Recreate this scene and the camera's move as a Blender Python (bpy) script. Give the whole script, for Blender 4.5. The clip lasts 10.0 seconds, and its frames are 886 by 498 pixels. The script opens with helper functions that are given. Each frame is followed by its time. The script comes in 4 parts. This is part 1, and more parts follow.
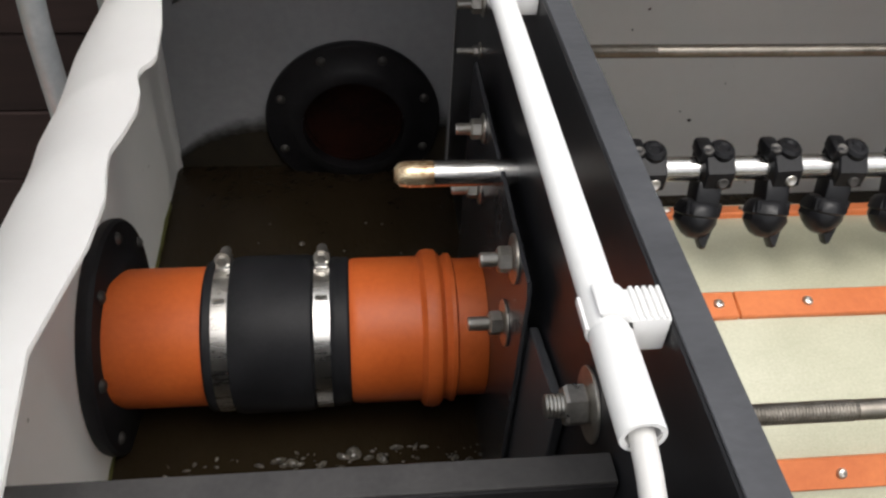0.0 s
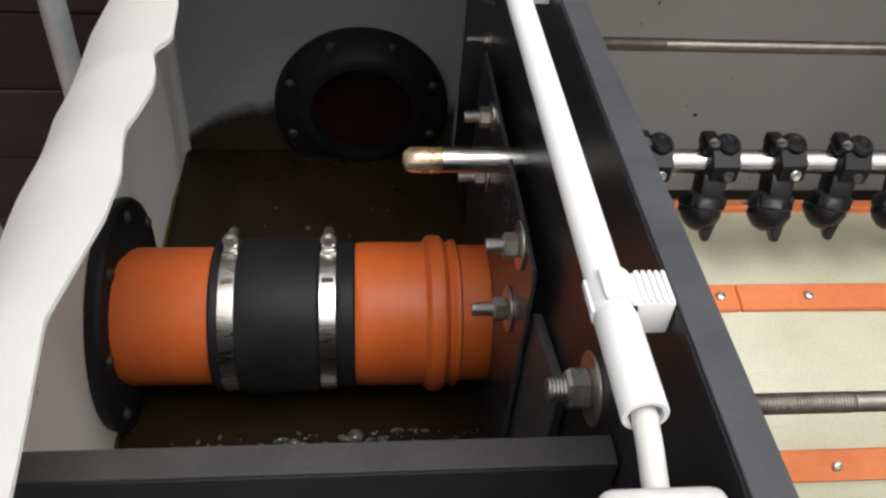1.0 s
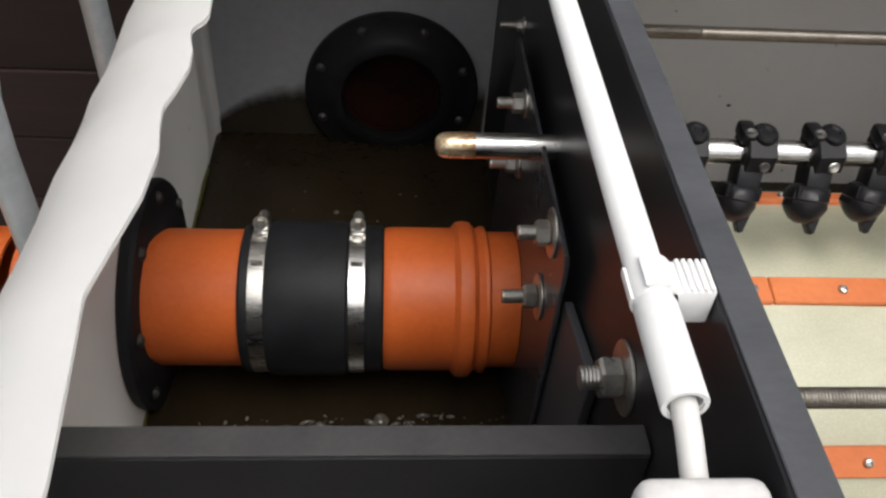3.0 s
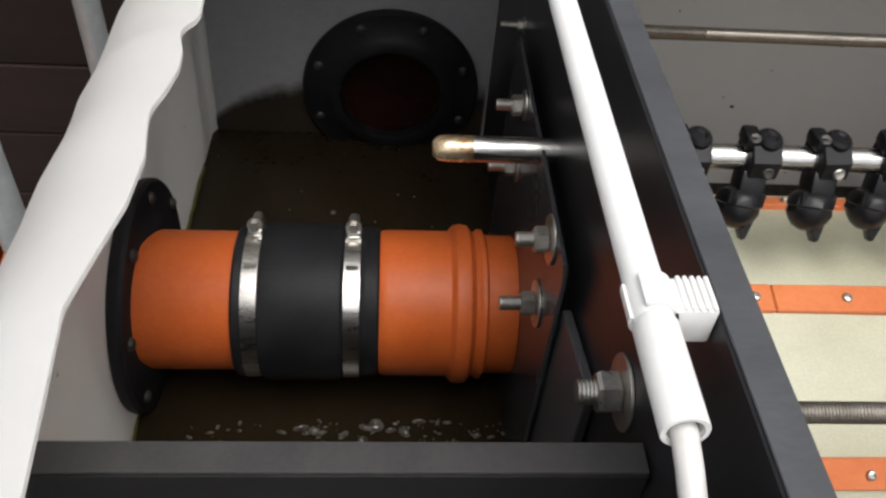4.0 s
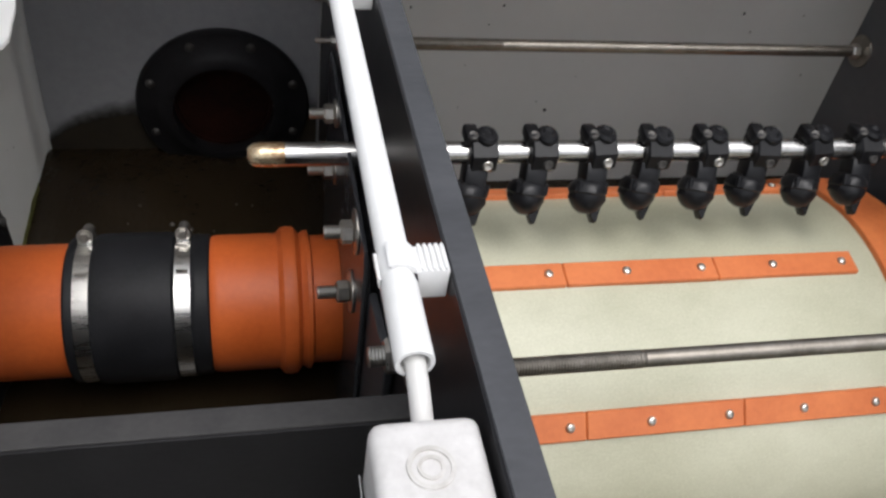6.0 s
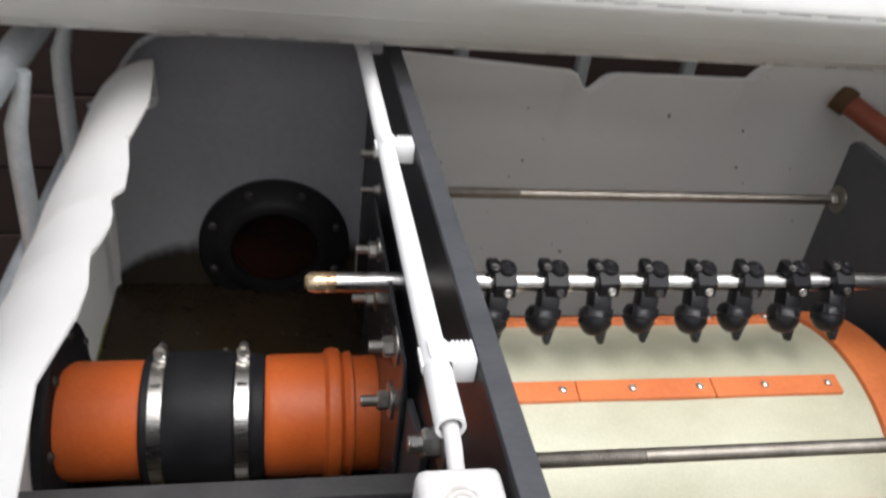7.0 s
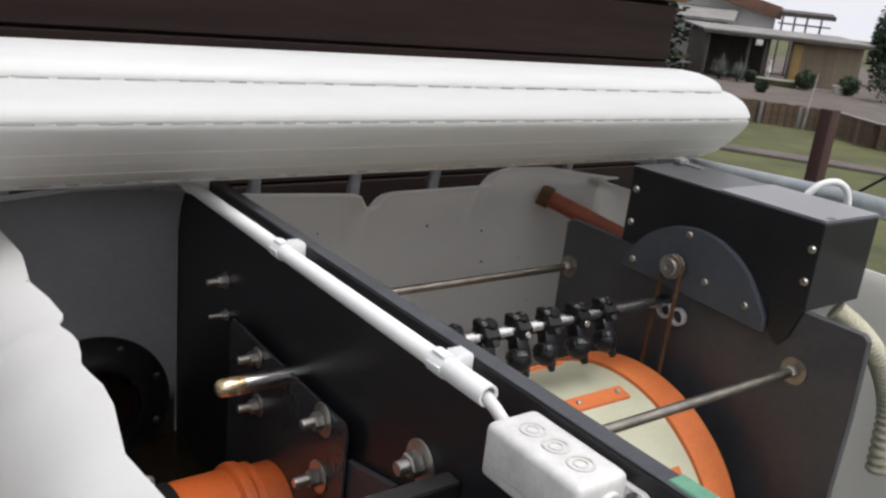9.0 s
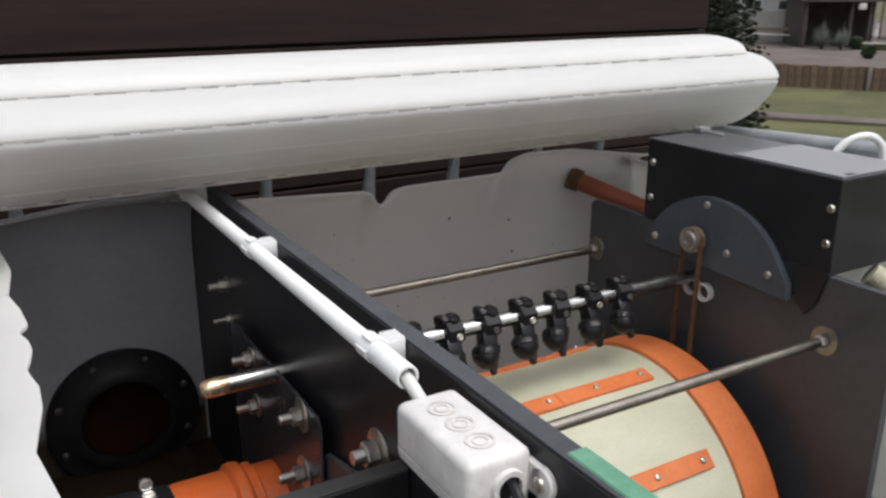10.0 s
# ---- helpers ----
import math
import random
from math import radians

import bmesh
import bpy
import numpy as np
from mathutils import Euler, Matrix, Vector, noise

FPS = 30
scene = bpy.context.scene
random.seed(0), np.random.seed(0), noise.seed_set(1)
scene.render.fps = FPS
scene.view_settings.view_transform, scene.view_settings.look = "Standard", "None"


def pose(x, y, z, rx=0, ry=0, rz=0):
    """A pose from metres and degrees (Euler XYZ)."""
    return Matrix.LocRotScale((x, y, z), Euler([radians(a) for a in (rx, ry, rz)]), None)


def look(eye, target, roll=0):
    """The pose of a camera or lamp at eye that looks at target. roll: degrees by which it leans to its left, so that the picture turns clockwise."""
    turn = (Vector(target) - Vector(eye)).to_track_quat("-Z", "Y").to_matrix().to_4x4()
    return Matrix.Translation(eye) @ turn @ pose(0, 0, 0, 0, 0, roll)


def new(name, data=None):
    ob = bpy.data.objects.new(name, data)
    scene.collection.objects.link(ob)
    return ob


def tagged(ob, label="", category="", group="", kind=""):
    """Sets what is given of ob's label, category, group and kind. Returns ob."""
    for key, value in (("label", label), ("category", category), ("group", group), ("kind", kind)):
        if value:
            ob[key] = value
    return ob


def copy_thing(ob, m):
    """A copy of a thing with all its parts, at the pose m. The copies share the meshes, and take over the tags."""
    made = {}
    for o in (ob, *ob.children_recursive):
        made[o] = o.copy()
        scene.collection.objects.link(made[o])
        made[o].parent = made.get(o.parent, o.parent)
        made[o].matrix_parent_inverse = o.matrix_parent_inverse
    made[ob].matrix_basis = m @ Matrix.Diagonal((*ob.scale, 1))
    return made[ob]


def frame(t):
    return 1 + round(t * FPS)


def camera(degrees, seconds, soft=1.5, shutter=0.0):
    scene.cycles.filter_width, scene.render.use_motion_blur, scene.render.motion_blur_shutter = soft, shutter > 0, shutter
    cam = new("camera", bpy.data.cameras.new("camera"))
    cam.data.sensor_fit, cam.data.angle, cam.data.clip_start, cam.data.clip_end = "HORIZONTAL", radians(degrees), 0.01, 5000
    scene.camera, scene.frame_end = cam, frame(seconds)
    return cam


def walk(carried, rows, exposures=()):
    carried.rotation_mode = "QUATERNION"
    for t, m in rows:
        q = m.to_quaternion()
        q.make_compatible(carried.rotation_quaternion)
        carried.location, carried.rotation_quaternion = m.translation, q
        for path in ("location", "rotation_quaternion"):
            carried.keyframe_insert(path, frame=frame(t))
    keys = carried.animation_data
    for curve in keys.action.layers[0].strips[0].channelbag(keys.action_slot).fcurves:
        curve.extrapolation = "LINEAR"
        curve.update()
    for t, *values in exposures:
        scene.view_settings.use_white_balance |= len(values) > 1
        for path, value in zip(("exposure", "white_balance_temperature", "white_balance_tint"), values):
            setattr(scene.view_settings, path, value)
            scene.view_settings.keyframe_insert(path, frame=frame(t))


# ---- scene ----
cam = camera(55.7, 10.0, soft=2.4, shutter=0.4)
# seconds, place in metres, turn in degrees
PATH = [
    (0.0, -0.0001, -0.0002, 1.3456, 47.538, -2.713, -5.469),
    (0.5, -0.0035, -0.0034, 1.3461, 47.090, -3.437, -4.909),
    (1.0, -0.0048, -0.0085, 1.3469, 46.899, -3.721, -4.411),
    (1.5, 0.0012, -0.0130, 1.3447, 46.864, -3.412, -4.494),
    (2.0, 0.0127, -0.0174, 1.3424, 46.708, -3.365, -5.204),
    (2.5, -0.0053, -0.0144, 1.3460, 46.538, -3.511, -3.838),
    (2.7, -0.0115, -0.0105, 1.3432, 46.054, -3.335, -2.901),
    (3.8, -0.0080, 0.0008, 1.3451, 45.867, -3.659, -2.273),
    (4.0, -0.0069, 0.0071, 1.3406, 45.591, -3.762, -2.181),
    (4.5, 0.0123, 0.0042, 1.3489, 46.207, -2.821, -2.081),
    (5.0, 0.0600, -0.0047, 1.3353, 44.076, -4.940, -6.517),
    (5.2, 0.0599, -0.0052, 1.3404, 43.600, -5.587, -7.824),
    (6.3, 0.0102, -0.0811, 1.4110, 49.207, -7.791, -11.259),
    (6.5, -0.0027, -0.0921, 1.4304, 50.410, -8.414, -10.920),
    (7.0, 0.0031, -0.1646, 1.4340, 57.317, -6.406, -9.222),
    (7.5, 0.0334, -0.2828, 1.3444, 67.491, -4.089, -7.066),
    (8.0, -0.0013, -0.3548, 1.3667, 72.708, -3.132, -11.577),
    (8.5, -0.1327, -0.2939, 1.3701, 74.097, -3.329, -25.219),
    (9.0, -0.2754, -0.2479, 1.3821, 72.393, -6.058, -35.565),
    (9.5, -0.2287, -0.2858, 1.3872, 72.656, -2.690, -34.537),
    (10.0, -0.1495, -0.3142, 1.3654, 72.348, 0.103, -30.094),
]
# seconds, stops, white balance
EXPOSURES = [(0.0, 0.36, 6540, 10), (2.5, 0.34, 6540, 10), (4.5, 0.35, 6500, 10), (5.0, 0.19, 6440, 10), (6.5, 0.34, 6260, 11), (7.0, 0.51, 6350, 11), (7.5, 0.31, 6330, 11), (8.0, 0.16, 6330, 11), (8.5, 0.01, 6330, 11), (9.0, 0.26, 6330, 11), (9.5, 0.26, 6330, 11), (10.0, 0.26, 6330, 11)]
walk(cam, [(t, pose(x, y, z, rx, ry, rz)) for t, x, y, z, rx, ry, rz in PATH], EXPOSURES)

# ---------------------------------------------------------------- light
world = bpy.data.worlds.new("sky")
scene.world = world
world.use_nodes = True
wn, wl = world.node_tree.nodes, world.node_tree.links
sky = wn.new("ShaderNodeTexSky")
sky.sky_type, sky.sun_disc = "NISHITA", False
sky.sun_elevation, sky.sun_rotation = radians(68), radians(155)
sky.air_density, sky.dust_density, sky.ozone_density = 1.0, 6.0, 0.6
grey = wn.new("ShaderNodeHueSaturation")
grey.inputs["Saturation"].default_value = 0.25
wl.new(sky.outputs[0], grey.inputs["Color"])
wl.new(grey.outputs[0], wn["Background"].inputs["Color"])
wn["Background"].inputs["Strength"].default_value = 0.15
sun = new("sun", bpy.data.lights.new("sun", "SUN"))
sun.data.energy, sun.data.angle, sun.data.color = 0.6, radians(40), (1.0, 0.97, 0.93)
sun.matrix_world = look((0, 0, 5), (-0.85, 1.82, 0))


# ---------------------------------------------------------------- materials
def mat(name, a, b, rough=0.5, metal=0.0, scale=20.0, fine=120.0, bump=0.1, stretch=(1, 1, 1), rough_var=0.1, island=0.0, spec=0.5, speck=None, depth=0.002):
    """Two tones mixed by coarse and fine noise, with matching relief and gloss."""
    m = bpy.data.materials.new(name)
    m.use_nodes = True
    n, l = m.node_tree.nodes, m.node_tree.links
    p = n["Principled BSDF"]
    co = n.new("ShaderNodeTexCoord")
    mp = n.new("ShaderNodeMapping")
    mp.inputs["Scale"].default_value = stretch
    l.new(co.outputs["Object"], mp.inputs[0])
    big, small = n.new("ShaderNodeTexNoise"), n.new("ShaderNodeTexNoise")
    for node, s, d in ((big, scale, 4), (small, fine, 6)):
        node.inputs["Scale"].default_value, node.inputs["Detail"].default_value = s, d
        node.inputs["Roughness"].default_value = 0.6
        l.new(mp.outputs[0], node.inputs["Vector"])
    mixf = n.new("ShaderNodeMath")
    mixf.operation = "MULTIPLY_ADD"
    mixf.inputs[1].default_value = 0.35
    l.new(small.outputs["Fac"], mixf.inputs[0])
    sc = n.new("ShaderNodeMath")
    sc.operation = "MULTIPLY"
    sc.inputs[1].default_value = 0.65
    l.new(big.outputs["Fac"], sc.inputs[0])
    l.new(sc.outputs[0], mixf.inputs[2])
    ramp = n.new("ShaderNodeValToRGB")
    ramp.color_ramp.elements[0].position, ramp.color_ramp.elements[1].position = 0.36, 0.64
    ramp.color_ramp.elements[0].color, ramp.color_ramp.elements[1].color = (*a, 1), (*b, 1)
    l.new(mixf.outputs[0], ramp.inputs[0])
    out = ramp.outputs[0]
    if island:
        ob = n.new("ShaderNodeObjectInfo")
        hs = n.new("ShaderNodeHueSaturation")
        mr = n.new("ShaderNodeMapRange")
        mr.inputs["To Min"].default_value, mr.inputs["To Max"].default_value = 1 - island, 1 + island
        l.new(ob.outputs["Random"], mr.inputs[0])
        l.new(mr.outputs[0], hs.inputs["Value"])
        l.new(out, hs.inputs["Color"])
        out = hs.outputs[0]
    if speck:
        vo = n.new("ShaderNodeTexVoronoi")
        vo.inputs["Scale"].default_value = speck[0]
        l.new(co.outputs["Object"], vo.inputs["Vector"])
        lt = n.new("ShaderNodeMath")
        lt.operation, lt.inputs[1].default_value = "LESS_THAN", speck[1]
        l.new(vo.outputs["Distance"], lt.inputs[0])
        mx = n.new("ShaderNodeMix")
        mx.data_type = "RGBA"
        mx.inputs["B"].default_value = (*speck[2], 1)
        l.new(lt.outputs[0], mx.inputs[0])
        l.new(out, mx.inputs["A"])
        out = mx.outputs["Result"]
    l.new(out, p.inputs["Base Color"])
    rr = n.new("ShaderNodeMapRange")
    rr.inputs["To Min"].default_value, rr.inputs["To Max"].default_value = max(rough - rough_var, 0.02), min(rough + rough_var, 1)
    l.new(mixf.outputs[0], rr.inputs[0])
    l.new(rr.outputs[0], p.inputs["Roughness"])
    p.inputs["Metallic"].default_value = metal
    p.inputs["Specular IOR Level"].default_value = spec
    if bump:
        bp = n.new("ShaderNodeBump")
        bp.inputs["Strength"].default_value, bp.inputs["Distance"].default_value = bump, depth
        l.new(mixf.outputs[0], bp.inputs["Height"])
        l.new(bp.outputs[0], p.inputs["Normal"])
    return m


M_TANK = mat("tank_plastic", (0.84, 0.835, 0.825), (0.90, 0.90, 0.895), 0.45, scale=5, fine=60, bump=0.06, speck=(26, 0.05, (0.10, 0.08, 0.06)))
tn, tl = M_TANK.node_tree.nodes, M_TANK.node_tree.links
glow, blend = tn.new("ShaderNodeBsdfTranslucent"), tn.new("ShaderNodeMixShader")
glow.inputs["Color"].default_value = (0.92, 0.91, 0.88, 1)
blend.inputs[0].default_value = 0.50
tl.new(tn["Principled BSDF"].outputs[0], blend.inputs[1])
tl.new(glow.outputs[0], blend.inputs[2])
tl.new(blend.outputs[0], tn["Material Output"].inputs["Surface"])
M_BLACK = mat("black_sheet", (0.012, 0.012, 0.0135), (0.021, 0.021, 0.0235), 0.36, spec=0.36, scale=9, fine=140, bump=0.08)
M_EDGE = mat("sawn_black_edge", (0.042, 0.044, 0.049), (0.066, 0.068, 0.075), 0.55, scale=34, fine=200, bump=0.4, stretch=(0.6, 1.2, 1))
M_GREYSHEET = mat("dark_grey_sheet", (0.048, 0.050, 0.056), (0.075, 0.077, 0.083), 0.45, scale=7, fine=120, bump=0.06)
M_CROSSEDGE = mat("sawn_dark_edge", (0.022, 0.021, 0.021), (0.040, 0.038, 0.037), 0.6, scale=30, fine=260, bump=0.3)
M_BOLTPLATE = mat("glossy_dark_sheet", (0.030, 0.031, 0.035), (0.046, 0.047, 0.052), 0.26, scale=7, fine=120, bump=0.04)
M_LID = mat("grey_lid", (0.06, 0.06, 0.065), (0.09, 0.09, 0.096), 0.35, scale=8, fine=120, bump=0.05)
M_SHEENGREY = mat("sheen_and_bracket_grey", (0.20, 0.198, 0.20), (0.26, 0.256, 0.26), 0.35, scale=8, fine=120, bump=0.05)
M_ORANGE = mat("orange_pipe", (0.48, 0.092, 0.017), (0.60, 0.128, 0.027), 0.46, spec=0.35, scale=14, fine=180, bump=0.04)
M_ORANGE_SHEET = mat("orange_sheet", (0.54, 0.135, 0.038), (0.68, 0.20, 0.06), 0.5, scale=12, fine=150, bump=0.06)
M_RUBBER = mat("black_rubber", (0.009, 0.0092, 0.0105), (0.017, 0.0174, 0.0195), 0.5, spec=0.16, scale=25, fine=300, bump=0.2)
M_FLANGE = mat("matt_black_plastic", (0.009, 0.0085, 0.0095), (0.017, 0.0165, 0.018), 0.5, spec=0.2, scale=30, fine=200, bump=0.15)
M_NOZZLE = mat("black_nylon", (0.006, 0.006, 0.007), (0.013, 0.013, 0.0145), 0.34, spec=0.28, scale=60, fine=400, bump=0.08)
M_STEEL = mat("stainless_steel", (0.52, 0.51, 0.49), (0.70, 0.69, 0.67), 0.24, 1.0, scale=40, fine=300, bump=0.05)
M_BAND = mat("clamp_band_steel", (0.60, 0.59, 0.57), (0.74, 0.73, 0.70), 0.28, 1.0, scale=30, fine=400, bump=0.08, stretch=(1, 6, 6))
M_BOLT = mat("dull_bolt_steel", (0.44, 0.42, 0.38), (0.64, 0.61, 0.56), 0.30, 0.9, scale=90, fine=400, bump=0.15)
M_DARKSCREW = mat("dull_dark_screw", (0.05, 0.047, 0.043), (0.10, 0.095, 0.09), 0.5, 0.6, scale=80, fine=300, bump=0.1)
M_ROD = mat("weathered_rod_steel", (0.22, 0.20, 0.17), (0.34, 0.31, 0.27), 0.42, 1.0, scale=60, fine=300, bump=0.2)
M_TAN = mat("tan_tube_end", (0.22, 0.09, 0.025), (0.86, 0.72, 0.48), 0.25, 0.75, scale=48, fine=200, bump=0.1)
M_GALV = mat("galvanised_tube", (0.32, 0.345, 0.36), (0.46, 0.485, 0.50), 0.45, 0.55, scale=18, fine=120, bump=0.08)
M_PVC = mat("white_pvc", (0.76, 0.76, 0.75), (0.83, 0.83, 0.82), 0.38, scale=15, fine=200, bump=0.04)
M_PVC_OLD = mat("white_box_plastic", (0.56, 0.545, 0.53), (0.72, 0.705, 0.69), 0.42, scale=40, fine=200, bump=0.08)
M_STAIN = mat("grimy_plastic", (0.48, 0.46, 0.43), (0.66, 0.645, 0.62), 0.6, scale=90, fine=300, bump=0.2)
M_CABLE = mat("grey_cable", (0.60, 0.59, 0.57), (0.68, 0.67, 0.65), 0.5, scale=30, fine=200, bump=0.05)
M_SLAT = mat("white_slat_pvc", (0.80, 0.80, 0.793), (0.89, 0.89, 0.883), 0.4, scale=6, fine=70, bump=0.05, stretch=(0.15, 1, 1))
sn, sl = M_SLAT.node_tree.nodes, M_SLAT.node_tree.links
sglow, sblend = sn.new("ShaderNodeBsdfTranslucent"), sn.new("ShaderNodeMixShader")
sglow.inputs["Color"].default_value = (0.92, 0.912, 0.885, 1)
sblend.inputs[0].default_value = 0.42
sl.new(sn["Principled BSDF"].outputs[0], sblend.inputs[1])
sl.new(sglow.outputs[0], sblend.inputs[2])
sl.new(sblend.outputs[0], sn["Material Output"].inputs["Surface"])
M_SEAM = mat("grey_slat_seam", (0.26, 0.26, 0.25), (0.58, 0.58, 0.57), 0.6, scale=40, fine=120, bump=0.1)
M_MESH = mat("filter_gauze", (0.41, 0.405, 0.285), (0.59, 0.585, 0.45), 0.38, scale=7, fine=700, bump=0.05, stretch=(0.6, 1, 1))
M_BELT = mat("rusty_belt", (0.07, 0.035, 0.015), (0.16, 0.08, 0.03), 0.7, scale=40, fine=200, bump=0.3)
M_HOSE = mat("cream_hose", (0.50, 0.48, 0.36), (0.62, 0.60, 0.47), 0.45, scale=20, fine=200, bump=0.05)
M_PIPESHADE = mat("shaded_pipe_inside", (0.006, 0.003, 0.0025), (0.026, 0.008, 0.005), 0.7, spec=0.1, scale=14, fine=150, bump=0.06)
M_RUSTPIPE = mat("faded_orange_pipe", (0.30, 0.075, 0.04), (0.40, 0.11, 0.06), 0.5, scale=14, fine=150, bump=0.06)
M_WOOD = mat("dark_stained_wood", (0.0145, 0.0092, 0.0084), (0.030, 0.0190, 0.0170), 0.8, spec=0.15, scale=9, fine=60, bump=0.4, stretch=(0.08, 1, 1), island=0.2)
M_BEAM = mat("brown_beam", (0.13, 0.065, 0.035), (0.24, 0.13, 0.075), 0.6, scale=6, fine=60, bump=0.3, stretch=(0.1, 1, 1))
M_POST = mat("red_brown_post", (0.034, 0.013, 0.011), (0.056, 0.022, 0.018), 0.6, scale=8, fine=80, bump=0.3, stretch=(1, 1, 0.1))
M_GREEN = mat("green_tape", (0.08, 0.235, 0.145), (0.14, 0.32, 0.215), 0.4, scale=30, fine=160, bump=0.1)
M_GRASS = mat("lawn_ground", (0.05, 0.055, 0.018), (0.115, 0.115, 0.04), 0.9, scale=0.6, fine=9, bump=0.6, depth=0.05)
M_SLEEPER = mat("timber_sleeper", (0.085, 0.056, 0.04), (0.23, 0.16, 0.11), 0.8, scale=1.5, fine=12, bump=0.4, island=0.3, depth=0.02)
M_WHITEWALL = mat("white_render", (0.66, 0.65, 0.64), (0.78, 0.77, 0.76), 0.8, scale=0.7, fine=12, bump=0.15)
M_EARTH = mat("terrace_earth", (0.085, 0.068, 0.058), (0.15, 0.125, 0.108), 0.9, scale=0.8, fine=14, bump=0.5, depth=0.03)
M_BOUNCEPAVING = mat("bounce_paving", (0.36, 0.35, 0.33), (0.48, 0.465, 0.44), 0.85, scale=3, fine=40, bump=0.3)
M_RENDER = mat("pale_render", (0.42, 0.40, 0.37), (0.56, 0.54, 0.50), 0.8, scale=0.7, fine=12, bump=0.2)
M_TILE = mat("brown_roof_tile", (0.15, 0.078, 0.053), (0.23, 0.122, 0.088), 0.75, scale=1.0, fine=14, bump=0.4, depth=0.03)
M_SHEDWALL = mat("weathered_shed_boards", (0.16, 0.13, 0.09), (0.27, 0.22, 0.15), 0.8, scale=1.6, fine=18, bump=0.3, stretch=(1, 1, 0.2), island=0.15, depth=0.02)
M_SHEDDARK = mat("dark_shed_boards", (0.06, 0.052, 0.047), (0.115, 0.10, 0.09), 0.8, scale=1.6, fine=18, bump=0.3, depth=0.02)
M_DOOR = mat("ochre_door", (0.30, 0.19, 0.07), (0.40, 0.26, 0.10), 0.6, scale=2, fine=20, bump=0.1)
M_FELT = mat("pale_roof_felt", (0.19, 0.18, 0.17), (0.30, 0.285, 0.27), 0.8, scale=1.2, fine=20, bump=0.2, depth=0.02)
M_GLASSDARK = mat("dark_window_glass", (0.02, 0.022, 0.025), (0.04, 0.045, 0.05), 0.08, scale=2, fine=10, bump=0)
M_BUSH = mat("dull_dark_leaf", (0.020, 0.024, 0.016), (0.042, 0.050, 0.034), 0.85, spec=0.15, scale=3, fine=30, bump=0.2)
M_LEAF = mat("evergreen_leaf", (0.015, 0.03, 0.012), (0.05, 0.08, 0.03), 0.6, scale=3, fine=30, bump=0.2)
M_GREYLEAF = mat("grey_leaf", (0.16, 0.18, 0.16), (0.30, 0.32, 0.29), 0.6, scale=3, fine=30, bump=0.2)
M_BARK = mat("bark", (0.05, 0.04, 0.03), (0.11, 0.09, 0.07), 0.85, scale=4, fine=40, bump=0.5)
M_POT = mat("white_stone", (0.50, 0.49, 0.46), (0.66, 0.65, 0.62), 0.7, scale=4, fine=30, bump=0.2)


def water_mat(name, col):
    m = bpy.data.materials.new(name)
    m.use_nodes = True
    n, l = m.node_tree.nodes, m.node_tree.links
    p = n["Principled BSDF"]
    nz, ramp, bp = n.new("ShaderNodeTexNoise"), n.new("ShaderNodeValToRGB"), n.new("ShaderNodeBump")
    wv = n.new("ShaderNodeTexNoise")
    nz.inputs["Scale"].default_value, wv.inputs["Scale"].default_value = 7, 38
    ramp.color_ramp.elements[0].color = (*[c * 0.5 for c in col], 1)
    ramp.color_ramp.elements[1].color = (*col, 1)
    l.new(nz.outputs[0], ramp.inputs[0])
    l.new(ramp.outputs[0], p.inputs["Base Color"])
    l.new(wv.outputs[0], bp.inputs["Height"])
    bp.inputs["Strength"].default_value, bp.inputs["Distance"].default_value = 0.25, 0.004
    l.new(bp.outputs[0], p.inputs["Normal"])
    p.inputs["Roughness"].default_value, p.inputs["IOR"].default_value = 0.06, 1.33
    return m


M_WATER = water_mat("murky_water", (0.026, 0.0185, 0.0105))
M_FOAM = mat("water_bubble", (0.02, 0.017, 0.013), (0.14, 0.127, 0.107), 0.06, scale=160, fine=300, bump=0.2)
M_BACKPANEL = mat("grey_back_sheet", (0.29, 0.293, 0.305), (0.36, 0.363, 0.375), 0.8, spec=0.2, scale=5, fine=90, bump=0.05)
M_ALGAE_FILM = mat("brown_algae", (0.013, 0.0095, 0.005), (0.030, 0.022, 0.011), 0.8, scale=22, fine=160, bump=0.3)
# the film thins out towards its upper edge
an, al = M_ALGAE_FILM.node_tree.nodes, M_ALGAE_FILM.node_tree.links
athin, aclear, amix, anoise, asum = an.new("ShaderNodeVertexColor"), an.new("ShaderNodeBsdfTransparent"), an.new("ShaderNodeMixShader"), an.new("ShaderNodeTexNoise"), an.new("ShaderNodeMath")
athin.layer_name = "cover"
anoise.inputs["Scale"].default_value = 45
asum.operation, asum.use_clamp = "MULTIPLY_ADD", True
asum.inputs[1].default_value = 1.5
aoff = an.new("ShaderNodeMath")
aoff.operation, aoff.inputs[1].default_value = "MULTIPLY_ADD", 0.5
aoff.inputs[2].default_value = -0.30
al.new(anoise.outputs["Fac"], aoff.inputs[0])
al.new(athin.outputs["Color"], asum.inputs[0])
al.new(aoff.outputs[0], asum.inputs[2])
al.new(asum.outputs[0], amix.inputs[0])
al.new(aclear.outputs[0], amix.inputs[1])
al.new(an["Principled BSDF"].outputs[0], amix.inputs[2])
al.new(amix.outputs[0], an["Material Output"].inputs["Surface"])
M_ALGAE = mat("algae_line", (0.10, 0.10, 0.02), (0.28, 0.27, 0.08), 0.7, scale=60, fine=260, bump=0.4)


# ---------------------------------------------------------------- mesh helpers
V = Vector


